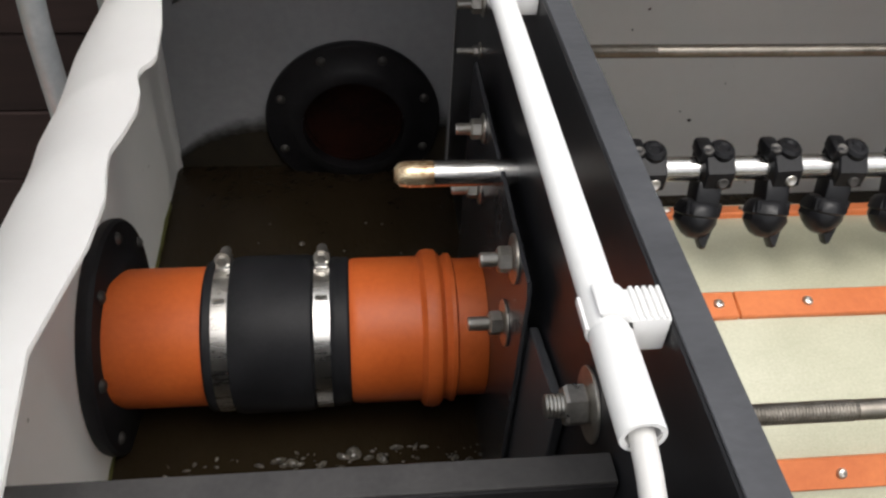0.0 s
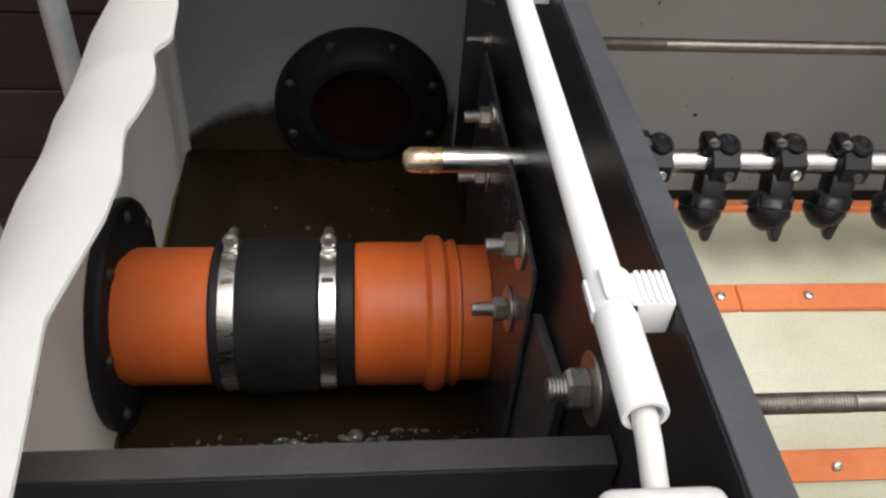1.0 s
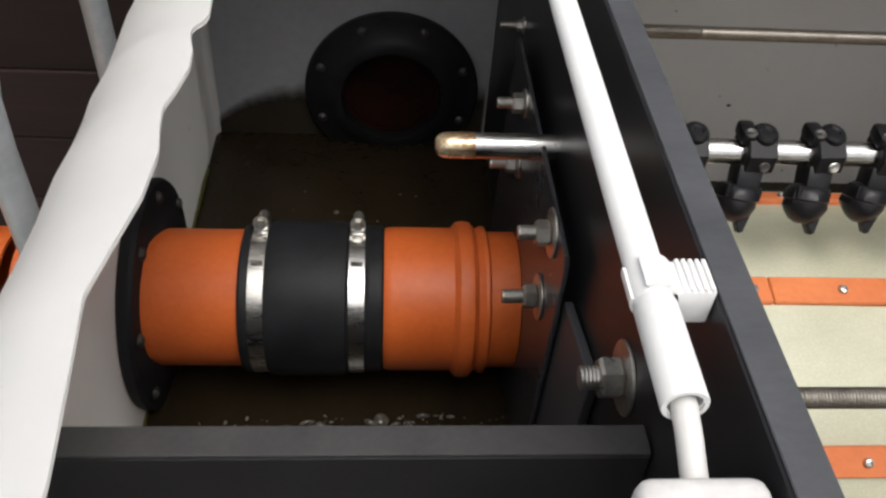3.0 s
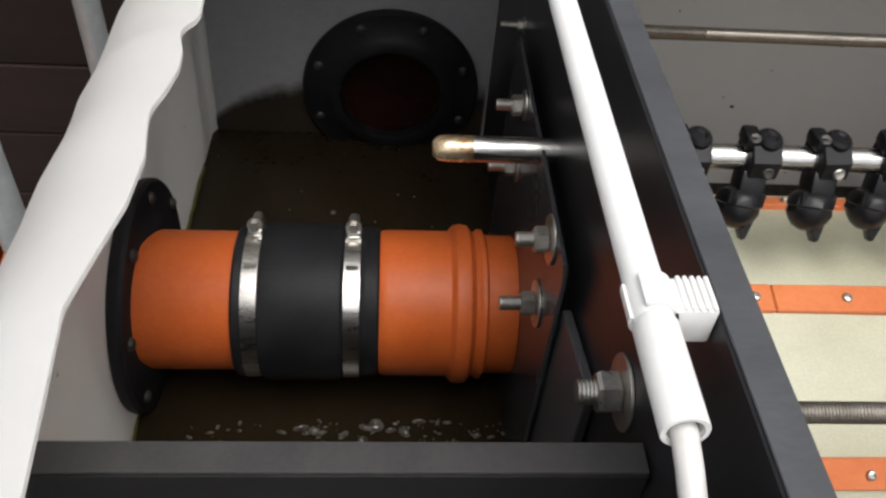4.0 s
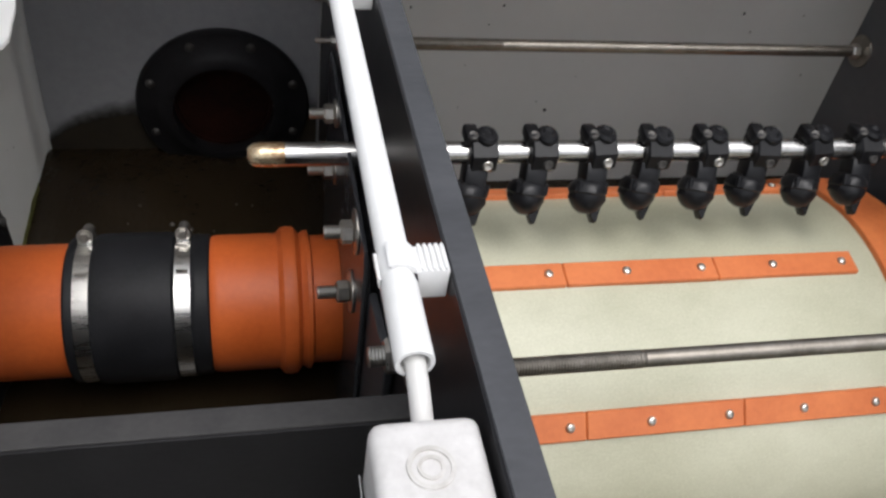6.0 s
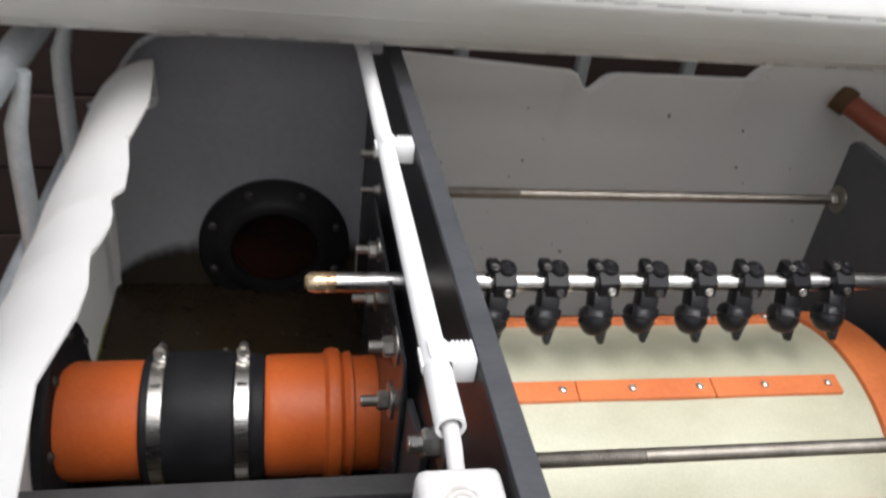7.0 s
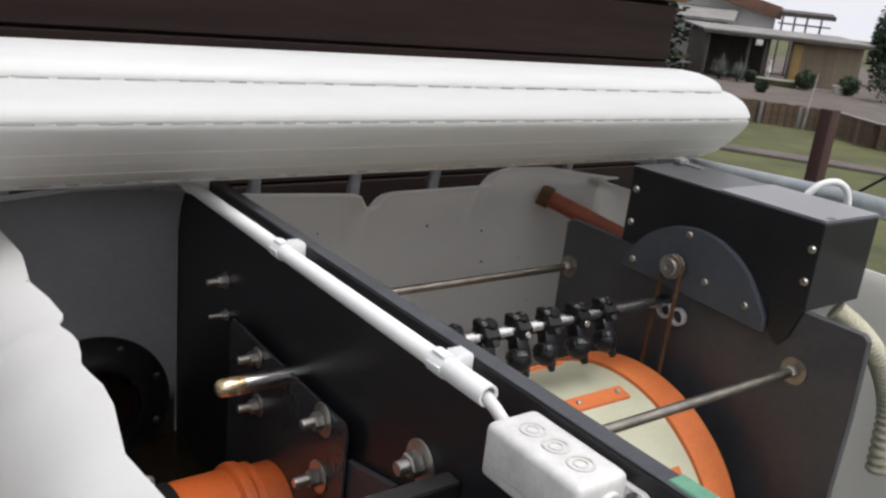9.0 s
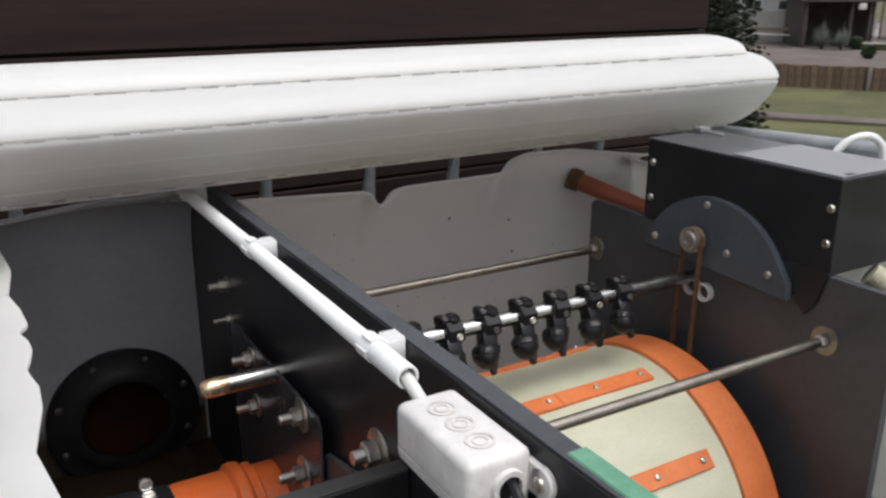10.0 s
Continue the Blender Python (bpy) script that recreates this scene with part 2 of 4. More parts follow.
def thing(name, at, label, category, group="", kind=""):
    ob = new(name)
    ob.location = at
    ob.empty_display_size = 0.02
    tagged(ob, label, category, group, kind)
    return ob


def base_of(ob):
    at = V((0, 0, 0))
    while ob is not None:
        at = at + ob.location
        ob = ob.parent
    return at


def smooth(me, angle=35):
    for f in me.polygons:
        f.use_smooth = True
    me.set_sharp_from_angle(angle=radians(angle))


def part(name, bm, material, parent=None, label="", flat=False):
    """Links a bmesh, built in world coordinates, as one mesh object under its thing."""
    me = bpy.data.meshes.new(name)
    bmesh.ops.recalc_face_normals(bm, faces=bm.faces)
    bm.to_mesh(me)
    bm.free()
    for m in material if isinstance(material, (list, tuple)) else (material,):
        me.materials.append(m)
    if not flat:
        smooth(me)
    ob = new(name, me)
    if parent is not None:
        me.transform(Matrix.Translation(-base_of(parent)))
        ob.parent = parent
    return tagged(ob, label)


def shared(name, me, parent, m, label=""):
    """Another object on the same mesh, at a pose m relative to its parent."""
    ob = new(name, me)
    ob.parent = parent
    ob.matrix_basis = m
    return tagged(ob, label)


def B():
    return bmesh.new()


def box(bm, lo, hi, bevel=0.0, segs=2):
    r = bmesh.ops.create_cube(bm, size=1.0)
    vs = r["verts"]
    c, s = (V(lo) + V(hi)) / 2, V(hi) - V(lo)
    for v in vs:
        v.co = V((v.co.x * s.x, v.co.y * s.y, v.co.z * s.z)) + c
    if bevel:
        es = list({e for v in vs for e in v.link_edges})
        bmesh.ops.bevel(bm, geom=es, offset=bevel, segments=segs, profile=0.5, affect="EDGES")
    return bm


def frame_of(d):
    d = V(d).normalized()
    u = d.cross(V((0, 0, 1)) if abs(d.z) < 0.9 else V((0, 1, 0))).normalized()
    return u, d.cross(u).normalized(), d


def lathe(bm, a, d, prof, n=32, cap=True):
    """Turns a profile of (distance along d, radius) round the axis through a."""
    a = V(a)
    u, w, d = frame_of(d)
    rings = []
    for h, r in prof:
        rings.append([bm.verts.new(a + d * h + (u * math.cos(2 * math.pi * k / n) + w * math.sin(2 * math.pi * k / n)) * r) for k in range(n)])
    for p, q in zip(rings, rings[1:]):
        for k in range(n):
            bm.faces.new((p[k], p[(k + 1) % n], q[(k + 1) % n], q[k]))
    if cap:
        bm.faces.new(rings[0][::-1])
        bm.faces.new(rings[-1])
    return bm


def tube_ring(bm, a, d, prof, n=48):
    """A closed profile turned round an axis: a ring with no caps."""
    a = V(a)
    u, w, d = frame_of(d)
    rings = [[bm.verts.new(a + d * h + (u * math.cos(2 * math.pi * k / n) + w * math.sin(2 * math.pi * k / n)) * r) for k in range(n)] for h, r in prof]
    for p, q in zip(rings, rings[1:] + rings[:1]):
        for k in range(n):
            bm.faces.new((p[k], p[(k + 1) % n], q[(k + 1) % n], q[k]))
    return bm


def rod(bm, a, b, r, n=20, ch=0.0008):
    a, b = V(a), V(b)
    h = (b - a).length
    ch = min(ch, h / 4, r / 2)
    return lathe(bm, a, b - a, [(0, r - ch), (ch, r), (h - ch, r), (h, r - ch)], n)


def sweep(bm, pts, r, n=12):
    """A round bar along a line of points; r is a number or a list."""
    pts = [V(p) for p in pts]
    rings, u = [], None
    for i, p in enumerate(pts):
        d = (pts[min(i + 1, len(pts) - 1)] - pts[max(i - 1, 0)]).normalized()
        if u is None:
            u = frame_of(d)[0]
        u = (u - d * u.dot(d)).normalized()
        w = d.cross(u)
        rr = r[i] if isinstance(r, (list, tuple)) else r
        rings.append([bm.verts.new(p + (u * math.cos(2 * math.pi * k / n) + w * math.sin(2 * math.pi * k / n)) * rr) for k in range(n)])
    for p, q in zip(rings, rings[1:]):
        for k in range(n):
            bm.faces.new((p[k], p[(k + 1) % n], q[(k + 1) % n], q[k]))
    bm.faces.new(rings[0][::-1])
    bm.faces.new(rings[-1])
    return bm


def curve_pts(ctrl, n=40):
    """Catmull-Rom through control points."""
    c = [V(p) for p in ctrl]
    c = [2 * c[0] - c[1]] + c + [2 * c[-1] - c[-2]]
    out, segs = [], len(c) - 3
    for k in range(n + 1):
        s = min(k / n * segs, segs - 1e-6)
        i, t = int(s), s - int(s)
        p0, p1, p2, p3 = c[i : i + 4]
        out.append(0.5 * (2 * p1 + (p2 - p0) * t + (2 * p0 - 5 * p1 + 4 * p2 - p3) * t * t + (3 * p1 - p0 - 3 * p2 + p3) * t**3))
    return out


def prism(bm, outline, x0, x1, axis=0, bevel=0.0):
    """A flat outline given in the two other axes, thick along one axis."""
    o = [i for i in range(3) if i != axis]

    def at(p, x):
        v = [0, 0, 0]
        v[axis], v[o[0]], v[o[1]] = x, p[0], p[1]
        return v

    a = [bm.verts.new(at(p, x0)) for p in outline]
    b = [bm.verts.new(at(p, x1)) for p in outline]
    n = len(outline)
    fs = [bm.faces.new(a[::-1]), bm.faces.new(b)]
    for k in range(n):
        fs.append(bm.faces.new((a[k], a[(k + 1) % n], b[(k + 1) % n], b[k])))
    if bevel:
        es = list({e for f in fs[:2] for e in f.edges})
        bmesh.ops.bevel(bm, geom=es, offset=bevel, segments=1, affect="EDGES")
    return bm


def lerp_table(tab, x):
    xs = [p[0] for p in tab]
    return float(np.interp(x, xs, [p[1] for p in tab]))


def hexnut(bm, a, d, af, h):
    r = af / math.sqrt(3)
    return lathe(bm, a, d, [(0, r * 0.86), (h * 0.14, r), (h * 0.86, r), (h, r * 0.86)], 6)


def threaded(bm, a, b, r, pitch, n=14):
    a, b = V(a), V(b)
    h, prof, s = (b - a).length, [], 0.0
    while s < h - pitch:
        prof += [(s, r * 0.925), (s + pitch * 0.5, r)]
        s += pitch
    prof += [(h, r * 0.86)]
    return lathe(bm, a, b - a, prof, n)


# ---------------------------------------------------------------- ground and fence
bm = B()
N = 60
ground_rows = []
for i in range(N + 1):
    row = []
    for j in range(N + 1):
        u, v = (i / N * 2 - 1), (j / N * 2 - 1)
        x, y = math.copysign(abs(u) ** 3 * 900, u), math.copysign(abs(v) ** 3 * 900, v)
        row.append(bm.verts.new((x, y, -2.24 + 0.05 * noise.noise((x * 0.3, y * 0.3, 0)))))
    ground_rows.append(row)
for i in range(N):
    for j in range(N):
        bm.faces.new((ground_rows[i][j], ground_rows[i + 1][j], ground_rows[i + 1][j + 1], ground_rows[i][j + 1]))
tagged(part("ground", bm, M_GRASS), "mown lawn with worn winter grass", "ground", kind="structure")

# unseen floor, made pale so that it throws light up at tank and slats
platform = tagged(part("pavement", box(B(), (-1.6, -1.8, -2.3), (1.35, 1.55, -0.001), 0.01), M_BOUNCEPAVING), "unseen raised platform under the tank, kept pale to bounce light", "pavement", kind="structure")

fence = thing("fence", (-0.3, 1.10, 0), "dark-stained horizontal timber board fence with a paler top beam", "fence")
z = 0.0
first = None
while z < 1.36:
    h = 0.122 + 0.004 * random.random()
    if first is None:
        first = part("board", box(B(), (-1.6, 1.10, 0.0), (1.372, 1.128, 0.124), 0.003, 1), M_WOOD, fence)
    else:
        shared("board", first.data, fence, pose(0, 0.003 * random.random(), z, 0, 0, 0.0))
    z += h + 0.002
for x in (-1.5, -0.5, 0.5, 1.32):
    part("post", box(B(), (x - 0.045, 1.134, 0), (x + 0.045, 1.22, 1.385), 0.005), M_WOOD, fence)
part("backing", box(B(), (-1.6, 1.1285, 0.0), (1.370, 1.1335, 1.398), 0.001, 1), M_WOOD, fence)
part("top_beam", box(B(), (-1.6, 1.095, 1.3985), (1.40, 1.14, 1.440), 0.004), M_BEAM, fence, "paler brown beam along the top")

# ---------------------------------------------------------------- tank
PART_X, WATER_Z = 0.1255, 0.667
TX0, TX1, TY0, TY1, TR = -0.2325, 1.003, -0.085, 0.918, 0.022
LEFT_EDGE = [(-0.1, -0.140), (0.15, -0.128), (0.244, -0.139), (0.31, -0.128), (0.345, -0.127), (0.368, -0.131), (0.385, -0.133), (0.402, -0.129), (0.426, -0.1255), (0.445, -0.1265), (0.463, -0.131), (0.472, -0.1305), (0.480, -0.125), (0.488, -0.123), (0.53, -0.1255), (0.577, -0.133), (0.66, -0.126), (0.75, -0.131), (0.95, -0.155)]
BACK_EDGE = [(-0.25, 0.965), (-0.21, 0.985), (-0.185, 1.03), (-0.165, 1.058), (-0.14, 1.074), (-0.02, 1.086), (0.09, 1.088), (0.135, 1.085), (0.150, 1.068), (0.385, 1.054), (0.395, 1.050), (0.405, 1.033), (0.416, 1.027), (0.427, 1.033), (0.442, 1.050), (0.46, 1.053), (0.65, 1.054), (0.66, 1.060), (0.672, 1.076), (0.70, 1.084), (0.80, 1.081), (0.97, 1.055), (1.1, 1.05)]


def rim_path():
    pts = []

    def seg(x0, y0, x1, y1, nx, ny, k):
        for i in range(k):
            t = i / k
            pts.append((x0 + (x1 - x0) * t, y0 + (y1 - y0) * t, nx, ny))

    def arc(cx, cy, a0, k=14):
        for i in range(k):
            a = radians(a0 + 90 * i / k)
            pts.append((cx + TR * math.cos(a), cy + TR * math.sin(a), math.cos(a), math.sin(a)))

    seg(TX1, TY0 + TR, TX1, TY1 - TR, 1, 0, 60)
    arc(TX1 - TR, TY1 - TR, 0)
    seg(TX1 - TR, TY1, TX0 + TR, TY1, 0, 1, 240)
    arc(TX0 + TR, TY1 - TR, 90)
    seg(TX0, TY1 - TR, TX0, TY0 + TR, -1, 0, 200)
    arc(TX0 + TR, TY0 + TR, 180)
    seg(TX0 + TR, TY0, TX1 - TR, TY0, 0, -1, 60)
    arc(TX1 - TR, TY0 + TR, 270)
    return pts


def rim_cut(x, y, nx, ny):
    """How far the cut edge reaches inwards, and its height."""
    left = max(0.0, -nx) ** 2
    back = max(0.0, ny) ** 2
    front = max(0.0, -ny) ** 2
    rest = max(0.0, 1 - left - back - front)
    # unseen front rim reaches further in and stands taller at left, shading the front plate
    inset = left * (lerp_table(LEFT_EDGE, y) - TX0) + back * 0.068 + rest * 0.07 + front * lerp_table([(0.10, 0.12), (0.30, 0.07)], x)
    drop = 0.10 * min(1.0, max(0.0, (y - 0.76) / 0.14)) ** 2
    height = left * (1.070 - drop) + back * lerp_table(BACK_EDGE, x) + rest * (0.97 if x < 0 else 1.05) + front * lerp_table([(0.16, 1.04), (0.36, 0.86)], x)
    return inset, height


def tank_shell():
    bm = B()
    path = rim_path()
    rings = []
    for x, y, nx, ny in path:
        inset, top = rim_cut(x, y, nx, ny)
        z0 = top - 0.11 - 0.065 * max(0.0, -nx) ** 2
        col = []
        for side in (0, 1):
            th = 0.0035 * side
            line = [(0.0, z) for z in (0.16, 0.28, 0.40, 0.50, 0.58, 0.64, 0.68, 0.71, 0.73)]
            for k in range(11):
                a = radians(90 * k / 10)
                line.append((inset * (1 - math.cos(a)), z0 + (top - z0) * math.sin(a)))
            line = [(i + th * (1 if zz < z0 else max(0.0, 1 - (zz - z0) / (top - z0 + 1e-6))), zz - (th if zz > z0 + 0.02 else 0)) for i, zz in line]
            if side == 0:
                col += line
            else:
                col += line[::-1]
        ring = []
        for i, zz in col:
            wob = 0.003 * noise.noise((x * 5, y * 5, zz * 4))
            ring.append(bm.verts.new((x - nx * (i + wob), y - ny * (i + wob), zz)))
        rings.append(ring)
    n = len(rings)
    for k in range(n):
        p, q = rings[k], rings[(k + 1) % n]
        for i in range(len(p) - 1):
            bm.faces.new((p[i], p[i + 1], q[i + 1], q[i]))
    return bm


tank = thing("water_tank", ((TX0 + TX1) / 2, (TY0 + TY1) / 2, 0.16), "white plastic tank with its top sawn off in a wavy edge", "tank")
part("shell", tank_shell(), M_TANK, tank)
part("floor_panel", box(B(), (TX0 + 0.02, TY0 + 0.02, 0.15), (TX1 - 0.02, TY1 - 0.02, 0.165), 0.004), M_TANK, tank)

# grey sheet before the white tank wall, darker than the wall itself
chamber_back = thing("liner_panel", (0.0, 0.9, 0.3), "dark grey sheet in front of the chamber's back wall", "panel")
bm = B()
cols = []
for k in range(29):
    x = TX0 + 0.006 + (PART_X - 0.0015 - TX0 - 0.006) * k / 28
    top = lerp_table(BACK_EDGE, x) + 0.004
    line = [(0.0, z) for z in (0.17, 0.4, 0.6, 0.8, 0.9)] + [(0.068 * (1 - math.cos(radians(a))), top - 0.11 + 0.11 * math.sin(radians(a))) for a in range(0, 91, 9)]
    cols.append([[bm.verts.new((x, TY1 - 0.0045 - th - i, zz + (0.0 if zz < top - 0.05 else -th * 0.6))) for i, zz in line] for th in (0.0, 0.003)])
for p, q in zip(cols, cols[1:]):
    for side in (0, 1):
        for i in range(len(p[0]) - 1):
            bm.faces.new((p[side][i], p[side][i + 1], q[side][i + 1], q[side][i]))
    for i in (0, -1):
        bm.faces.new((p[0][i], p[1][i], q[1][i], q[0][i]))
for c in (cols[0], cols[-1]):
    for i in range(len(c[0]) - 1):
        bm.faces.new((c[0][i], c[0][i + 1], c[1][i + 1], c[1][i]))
part("sheet", bm, M_BACKPANEL, chamber_back)
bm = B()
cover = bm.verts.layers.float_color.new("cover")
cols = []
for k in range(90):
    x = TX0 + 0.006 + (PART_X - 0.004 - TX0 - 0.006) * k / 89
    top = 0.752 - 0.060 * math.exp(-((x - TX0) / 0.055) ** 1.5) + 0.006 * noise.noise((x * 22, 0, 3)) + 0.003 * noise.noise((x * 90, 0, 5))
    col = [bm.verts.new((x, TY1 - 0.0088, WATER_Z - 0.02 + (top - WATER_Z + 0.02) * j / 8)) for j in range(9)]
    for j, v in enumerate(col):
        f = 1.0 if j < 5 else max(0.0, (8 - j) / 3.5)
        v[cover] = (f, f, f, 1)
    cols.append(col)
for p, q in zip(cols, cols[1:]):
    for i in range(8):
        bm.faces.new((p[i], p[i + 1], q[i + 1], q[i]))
part("algae_film", bm, M_ALGAE_FILM, chamber_back, "brown algae film above the water")
pallet = thing("pallet", (0.4, 0.4, 0), "weathered pallet carrying the tank", "pallet")
for y in (TY0 + 0.06, 0.41, TY1 - 0.06):
    part("bearer", box(B(), (TX0, y - 0.05, 0.0), (TX1, y + 0.05, 0.12), 0.004), M_WOOD, pallet)
part("deck_board", box(B(), (TX0 - 0.02, TY0 - 0.02, 0.12), (TX1 + 0.02, TY1 + 0.02, 0.15), 0.004), M_WOOD, pallet)

cage = thing("tank_cage", (0.4, 0.4, 0.12), "galvanised steel tube cage round the tank", "cage")
CX0, CX1, CY0, CY1, RAIL = TX0 - 0.026, 1.036, TY0 - 0.026, 0.952, 1.096
part("top_rail", sweep(B(), [(CX0, CY0 + 0.05, RAIL)] + [(CX0, CY0 + 0.05 + (CY1 - 0.08 - CY0 - 0.05) * k / 12, RAIL) for k in range(1, 13)] + [(CX0 + 0.08 * (1 - math.cos(radians(a))), CY1 - 0.08 + 0.08 * math.sin(radians(a)), RAIL) for a in (15, 30, 45, 60, 75, 90)] + [(CX0 + 0.08 + (CX1 - CX0 - 0.16) * k / 12, CY1, RAIL) for k in range(1, 13)] + [(CX1 - 0.08 + 0.08 * math.sin(radians(a)), CY1 - 0.08 * (1 - math.cos(radians(a))), RAIL) for a in (15, 30, 45, 60, 75, 90)] + [(CX1, CY1 - 0.08 - (CY1 - CY0 - 0.13) * k / 12, RAIL + 0.026 * min(1.0, k / 6)) for k in range(1, 13)], 0.0165, 16), M_GALV, cage)


def upright(x, y, nx, ny):
    pts = [(x + nx * 0.002, y + ny * 0.002, 0.12), (x, y, 0.3), (x, y, 0.7), (x, y, 1.0), (x - nx * 0.002, y - ny * 0.002, 1.04), (x - nx * 0.012, y - ny * 0.012, 1.075), (x - nx * 0.018, y - ny * 0.018, 1.10)]
    part("upright_tube", sweep(B(), pts, [0.011, 0.011, 0.011, 0.011, 0.011, 0.008, 0.007], 12), M_GALV, cage)


for y in (0.0, 0.20, 0.43, 0.655, 0.86):
    upright(CX0 + 0.004, y, -1, 0)
for x in (-0.10, 0.08, 0.255, 0.435, 0.60, 0.78, 0.93):
    upright(x, CY1 - 0.004, 0, 1)
for y in (0.02, 0.22, 0.41, 0.60, 0.80):
    upright(CX1 - 0.004, y, 1, 0)
for zz in (0.35, 0.62, 0.88):
    part("side_tube", rod(B(), (CX0 - 0.012, CY0 + 0.05, zz), (CX0 - 0.012, CY1 - 0.05, zz), 0.010), M_GALV, cage)
    part("side_tube", rod(B(), (CX0 + 0.06, CY1 + 0.012, zz), (CX1 - 0.06, CY1 + 0.012, zz), 0.010), M_GALV, cage)

# ---------------------------------------------------------------- water
WATER = WATER_Z
bm = B()
part_water = tagged(part("water", box(bm, (TX0 + 0.0035, 0.236, WATER - 0.3), (0.1275, TY1 - 0.004, WATER)), M_WATER, flat=True), "dark murky brown water in the inlet chamber", "water", kind="structure")
bm = B()
tagged(part("water", box(bm, (0.162, TY0 + 0.01, 0.55), (TX1 - 0.01, TY1 - 0.01, 0.60)), M_WATER, flat=True), "dark water under the filter drum", "water", kind="structure")
bm = B()
for k in range(420):
    before = len(bm.verts)
    cx, cy, r = -0.21 + 0.33 * random.random() ** 0.75, 0.325 + 0.135 * random.random(), 0.0009 + 0.0050 * random.random() ** 3
    lathe(bm, (cx, cy, WATER - r * 0.2), (0, 0, 1), [(0, r), (r * 0.5, r * 0.86), (r * 0.85, r * 0.5), (r, r * 0.1)], 8)
    bm.verts.ensure_lookup_table()
    sx, sy, sk = 0.5 + 1.3 * random.random(), 0.5 + 0.9 * random.random(), random.uniform(-0.8, 0.8)
    for v in bm.verts[before:]:
        dx, dy = v.co.x - cx, v.co.y - cy
        v.co.x, v.co.y = cx + dx * sx + dy * sk, cy + dy * sy
for k in range(26):
    cx, cy, r = -0.13 + 0.26 * random.random(), 0.60 + 0.2 * random.random(), 0.0015 + 0.003 * random.random() ** 2
    lathe(bm, (cx, cy, WATER - r * 0.2), (0, 0, 1), [(0, r), (r * 0.5, r * 0.86), (r * 0.85, r * 0.5), (r, r * 0.1)], 8)
tagged(part("bubbles", bm, M_FOAM), "small bubbles drifting on the dark water", "bubbles", kind="stuff")

bm = B()
cols = []
for k in range(80):
    y = 0.238 + 0.59 * k / 79
    h = 0.004 + 0.007 * noise.noise((y * 30, 0, 7)) + 0.008 * (k / 79)
    cols.append([bm.verts.new((TX0 + 0.0055 + 0.0008 * noise.noise((y * 60, j, 0)), y, WATER - 0.02 + (h + 0.02) * j / 3)) for j in range(4)])
for p, q in zip(cols, cols[1:]):
    for i in range(3):
        bm.faces.new((p[i], p[i + 1], q[i + 1], q[i]))
tagged(part("algae_line", bm, M_ALGAE), "yellow-green algae line on the tank wall at the water", "algae", kind="stuff")

bm, rnd = B(), random.Random(4)
for k in range(20):
    sx, sz, r = 0.19 + 0.55 * rnd.random(), 0.70 + 0.30 * rnd.random(), 0.0006 + 0.0016 * rnd.random() ** 2
    tilt = V((rnd.uniform(-1, 1), 0, rnd.uniform(-1, 1))).normalized()
    sweep(bm, [V((sx, TY1 - 0.0050, sz)) - tilt * r * 1.3, V((sx, TY1 - 0.0058, sz)), V((sx, TY1 - 0.0050, sz)) + tilt * r * 1.3], [r * 0.5, r, r * 0.4], 6)
tagged(part("dirt_specks", bm, M_NOZZLE), "dark specks of dirt stuck on the tank wall", "dirt", kind="stuff")

# ---------------------------------------------------------------- black plates
PX0, PX1, PTOP = 0.1255, 0.1433, 1.1015
partition = thing("partition_plate", (0.137, 0.4, 0.2), "thick black plastic dividing plate standing across the tank", "plate")
part("plate", box(B(), (PX0, -0.05, 0.17), (PX1, TY1 - 0.004, PTOP - 0.002), 0.001, 1), M_BLACK, partition)
part("sawn_edge", box(B(), (PX0 + 0.0008, -0.049, PTOP - 0.0015), (PX1 - 0.0008, TY1 - 0.07, PTOP), 0.0004, 1), M_EDGE, partition, "greyish sawn top edge")
part("green_tape", box(B(), (PX0 + 0.004, -0.048, PTOP - 0.002), (PX1 + 0.0012, 0.024, PTOP + 0.0012), 0.001, 1), M_GREEN, partition, "green tape over the plate's end")

front = thing("front_plate", (-0.03, 0.225, 0.2), "black plastic cross plate in front of the inlet chamber", "plate")
# darker plastic than the partition's: the shade on this face is in the colour
part("plate", box(B(), (TX0 + 0.006, 0.2140, 0.17), (PX0 - 0.001, 0.2325, 0.9872), 0.001, 1), M_FLANGE, front)
part("sawn_edge", box(B(), (TX0 + 0.006, 0.2148, 0.9877), (PX0 - 0.0015, 0.2317, 0.9892), 0.0004, 1), M_CROSSEDGE, front, "greyish sawn top edge")

bearing = thing("bearing_plate", (0.12, 0.53, 0.6), "dark grey bolted plate carrying shaft and pipe", "plate")
part("plate", prism(B(), [(0.380, 0.35), (0.380, 0.947), (0.386, 0.957), (0.671, 0.957), (0.677, 0.945), (0.677, 0.35)], 0.1115, 0.1150, 0, 0.0008), M_BOLTPLATE, bearing)
part("spacer", prism(B(), [(0.389, 0.35), (0.389, 0.845), (0.425, 0.905), (0.650, 0.905), (0.668, 0.890), (0.668, 0.35)], 0.1152, 0.1252, 0, 0.001), M_GREYSHEET, bearing, "slate-grey spacer behind the bolted plate")
side_strip = thing("reinforcing_strip", (0.12, 0.33, 0.6), "dark upright strip beside the bolted plate", "plate")
part("strip", prism(B(), [(0.300, 0.35), (0.300, 0.935), (0.3835, 0.915), (0.3835, 0.35)], 0.1175, 0.1240, 0, 0.0008), M_GREYSHEET, side_strip)

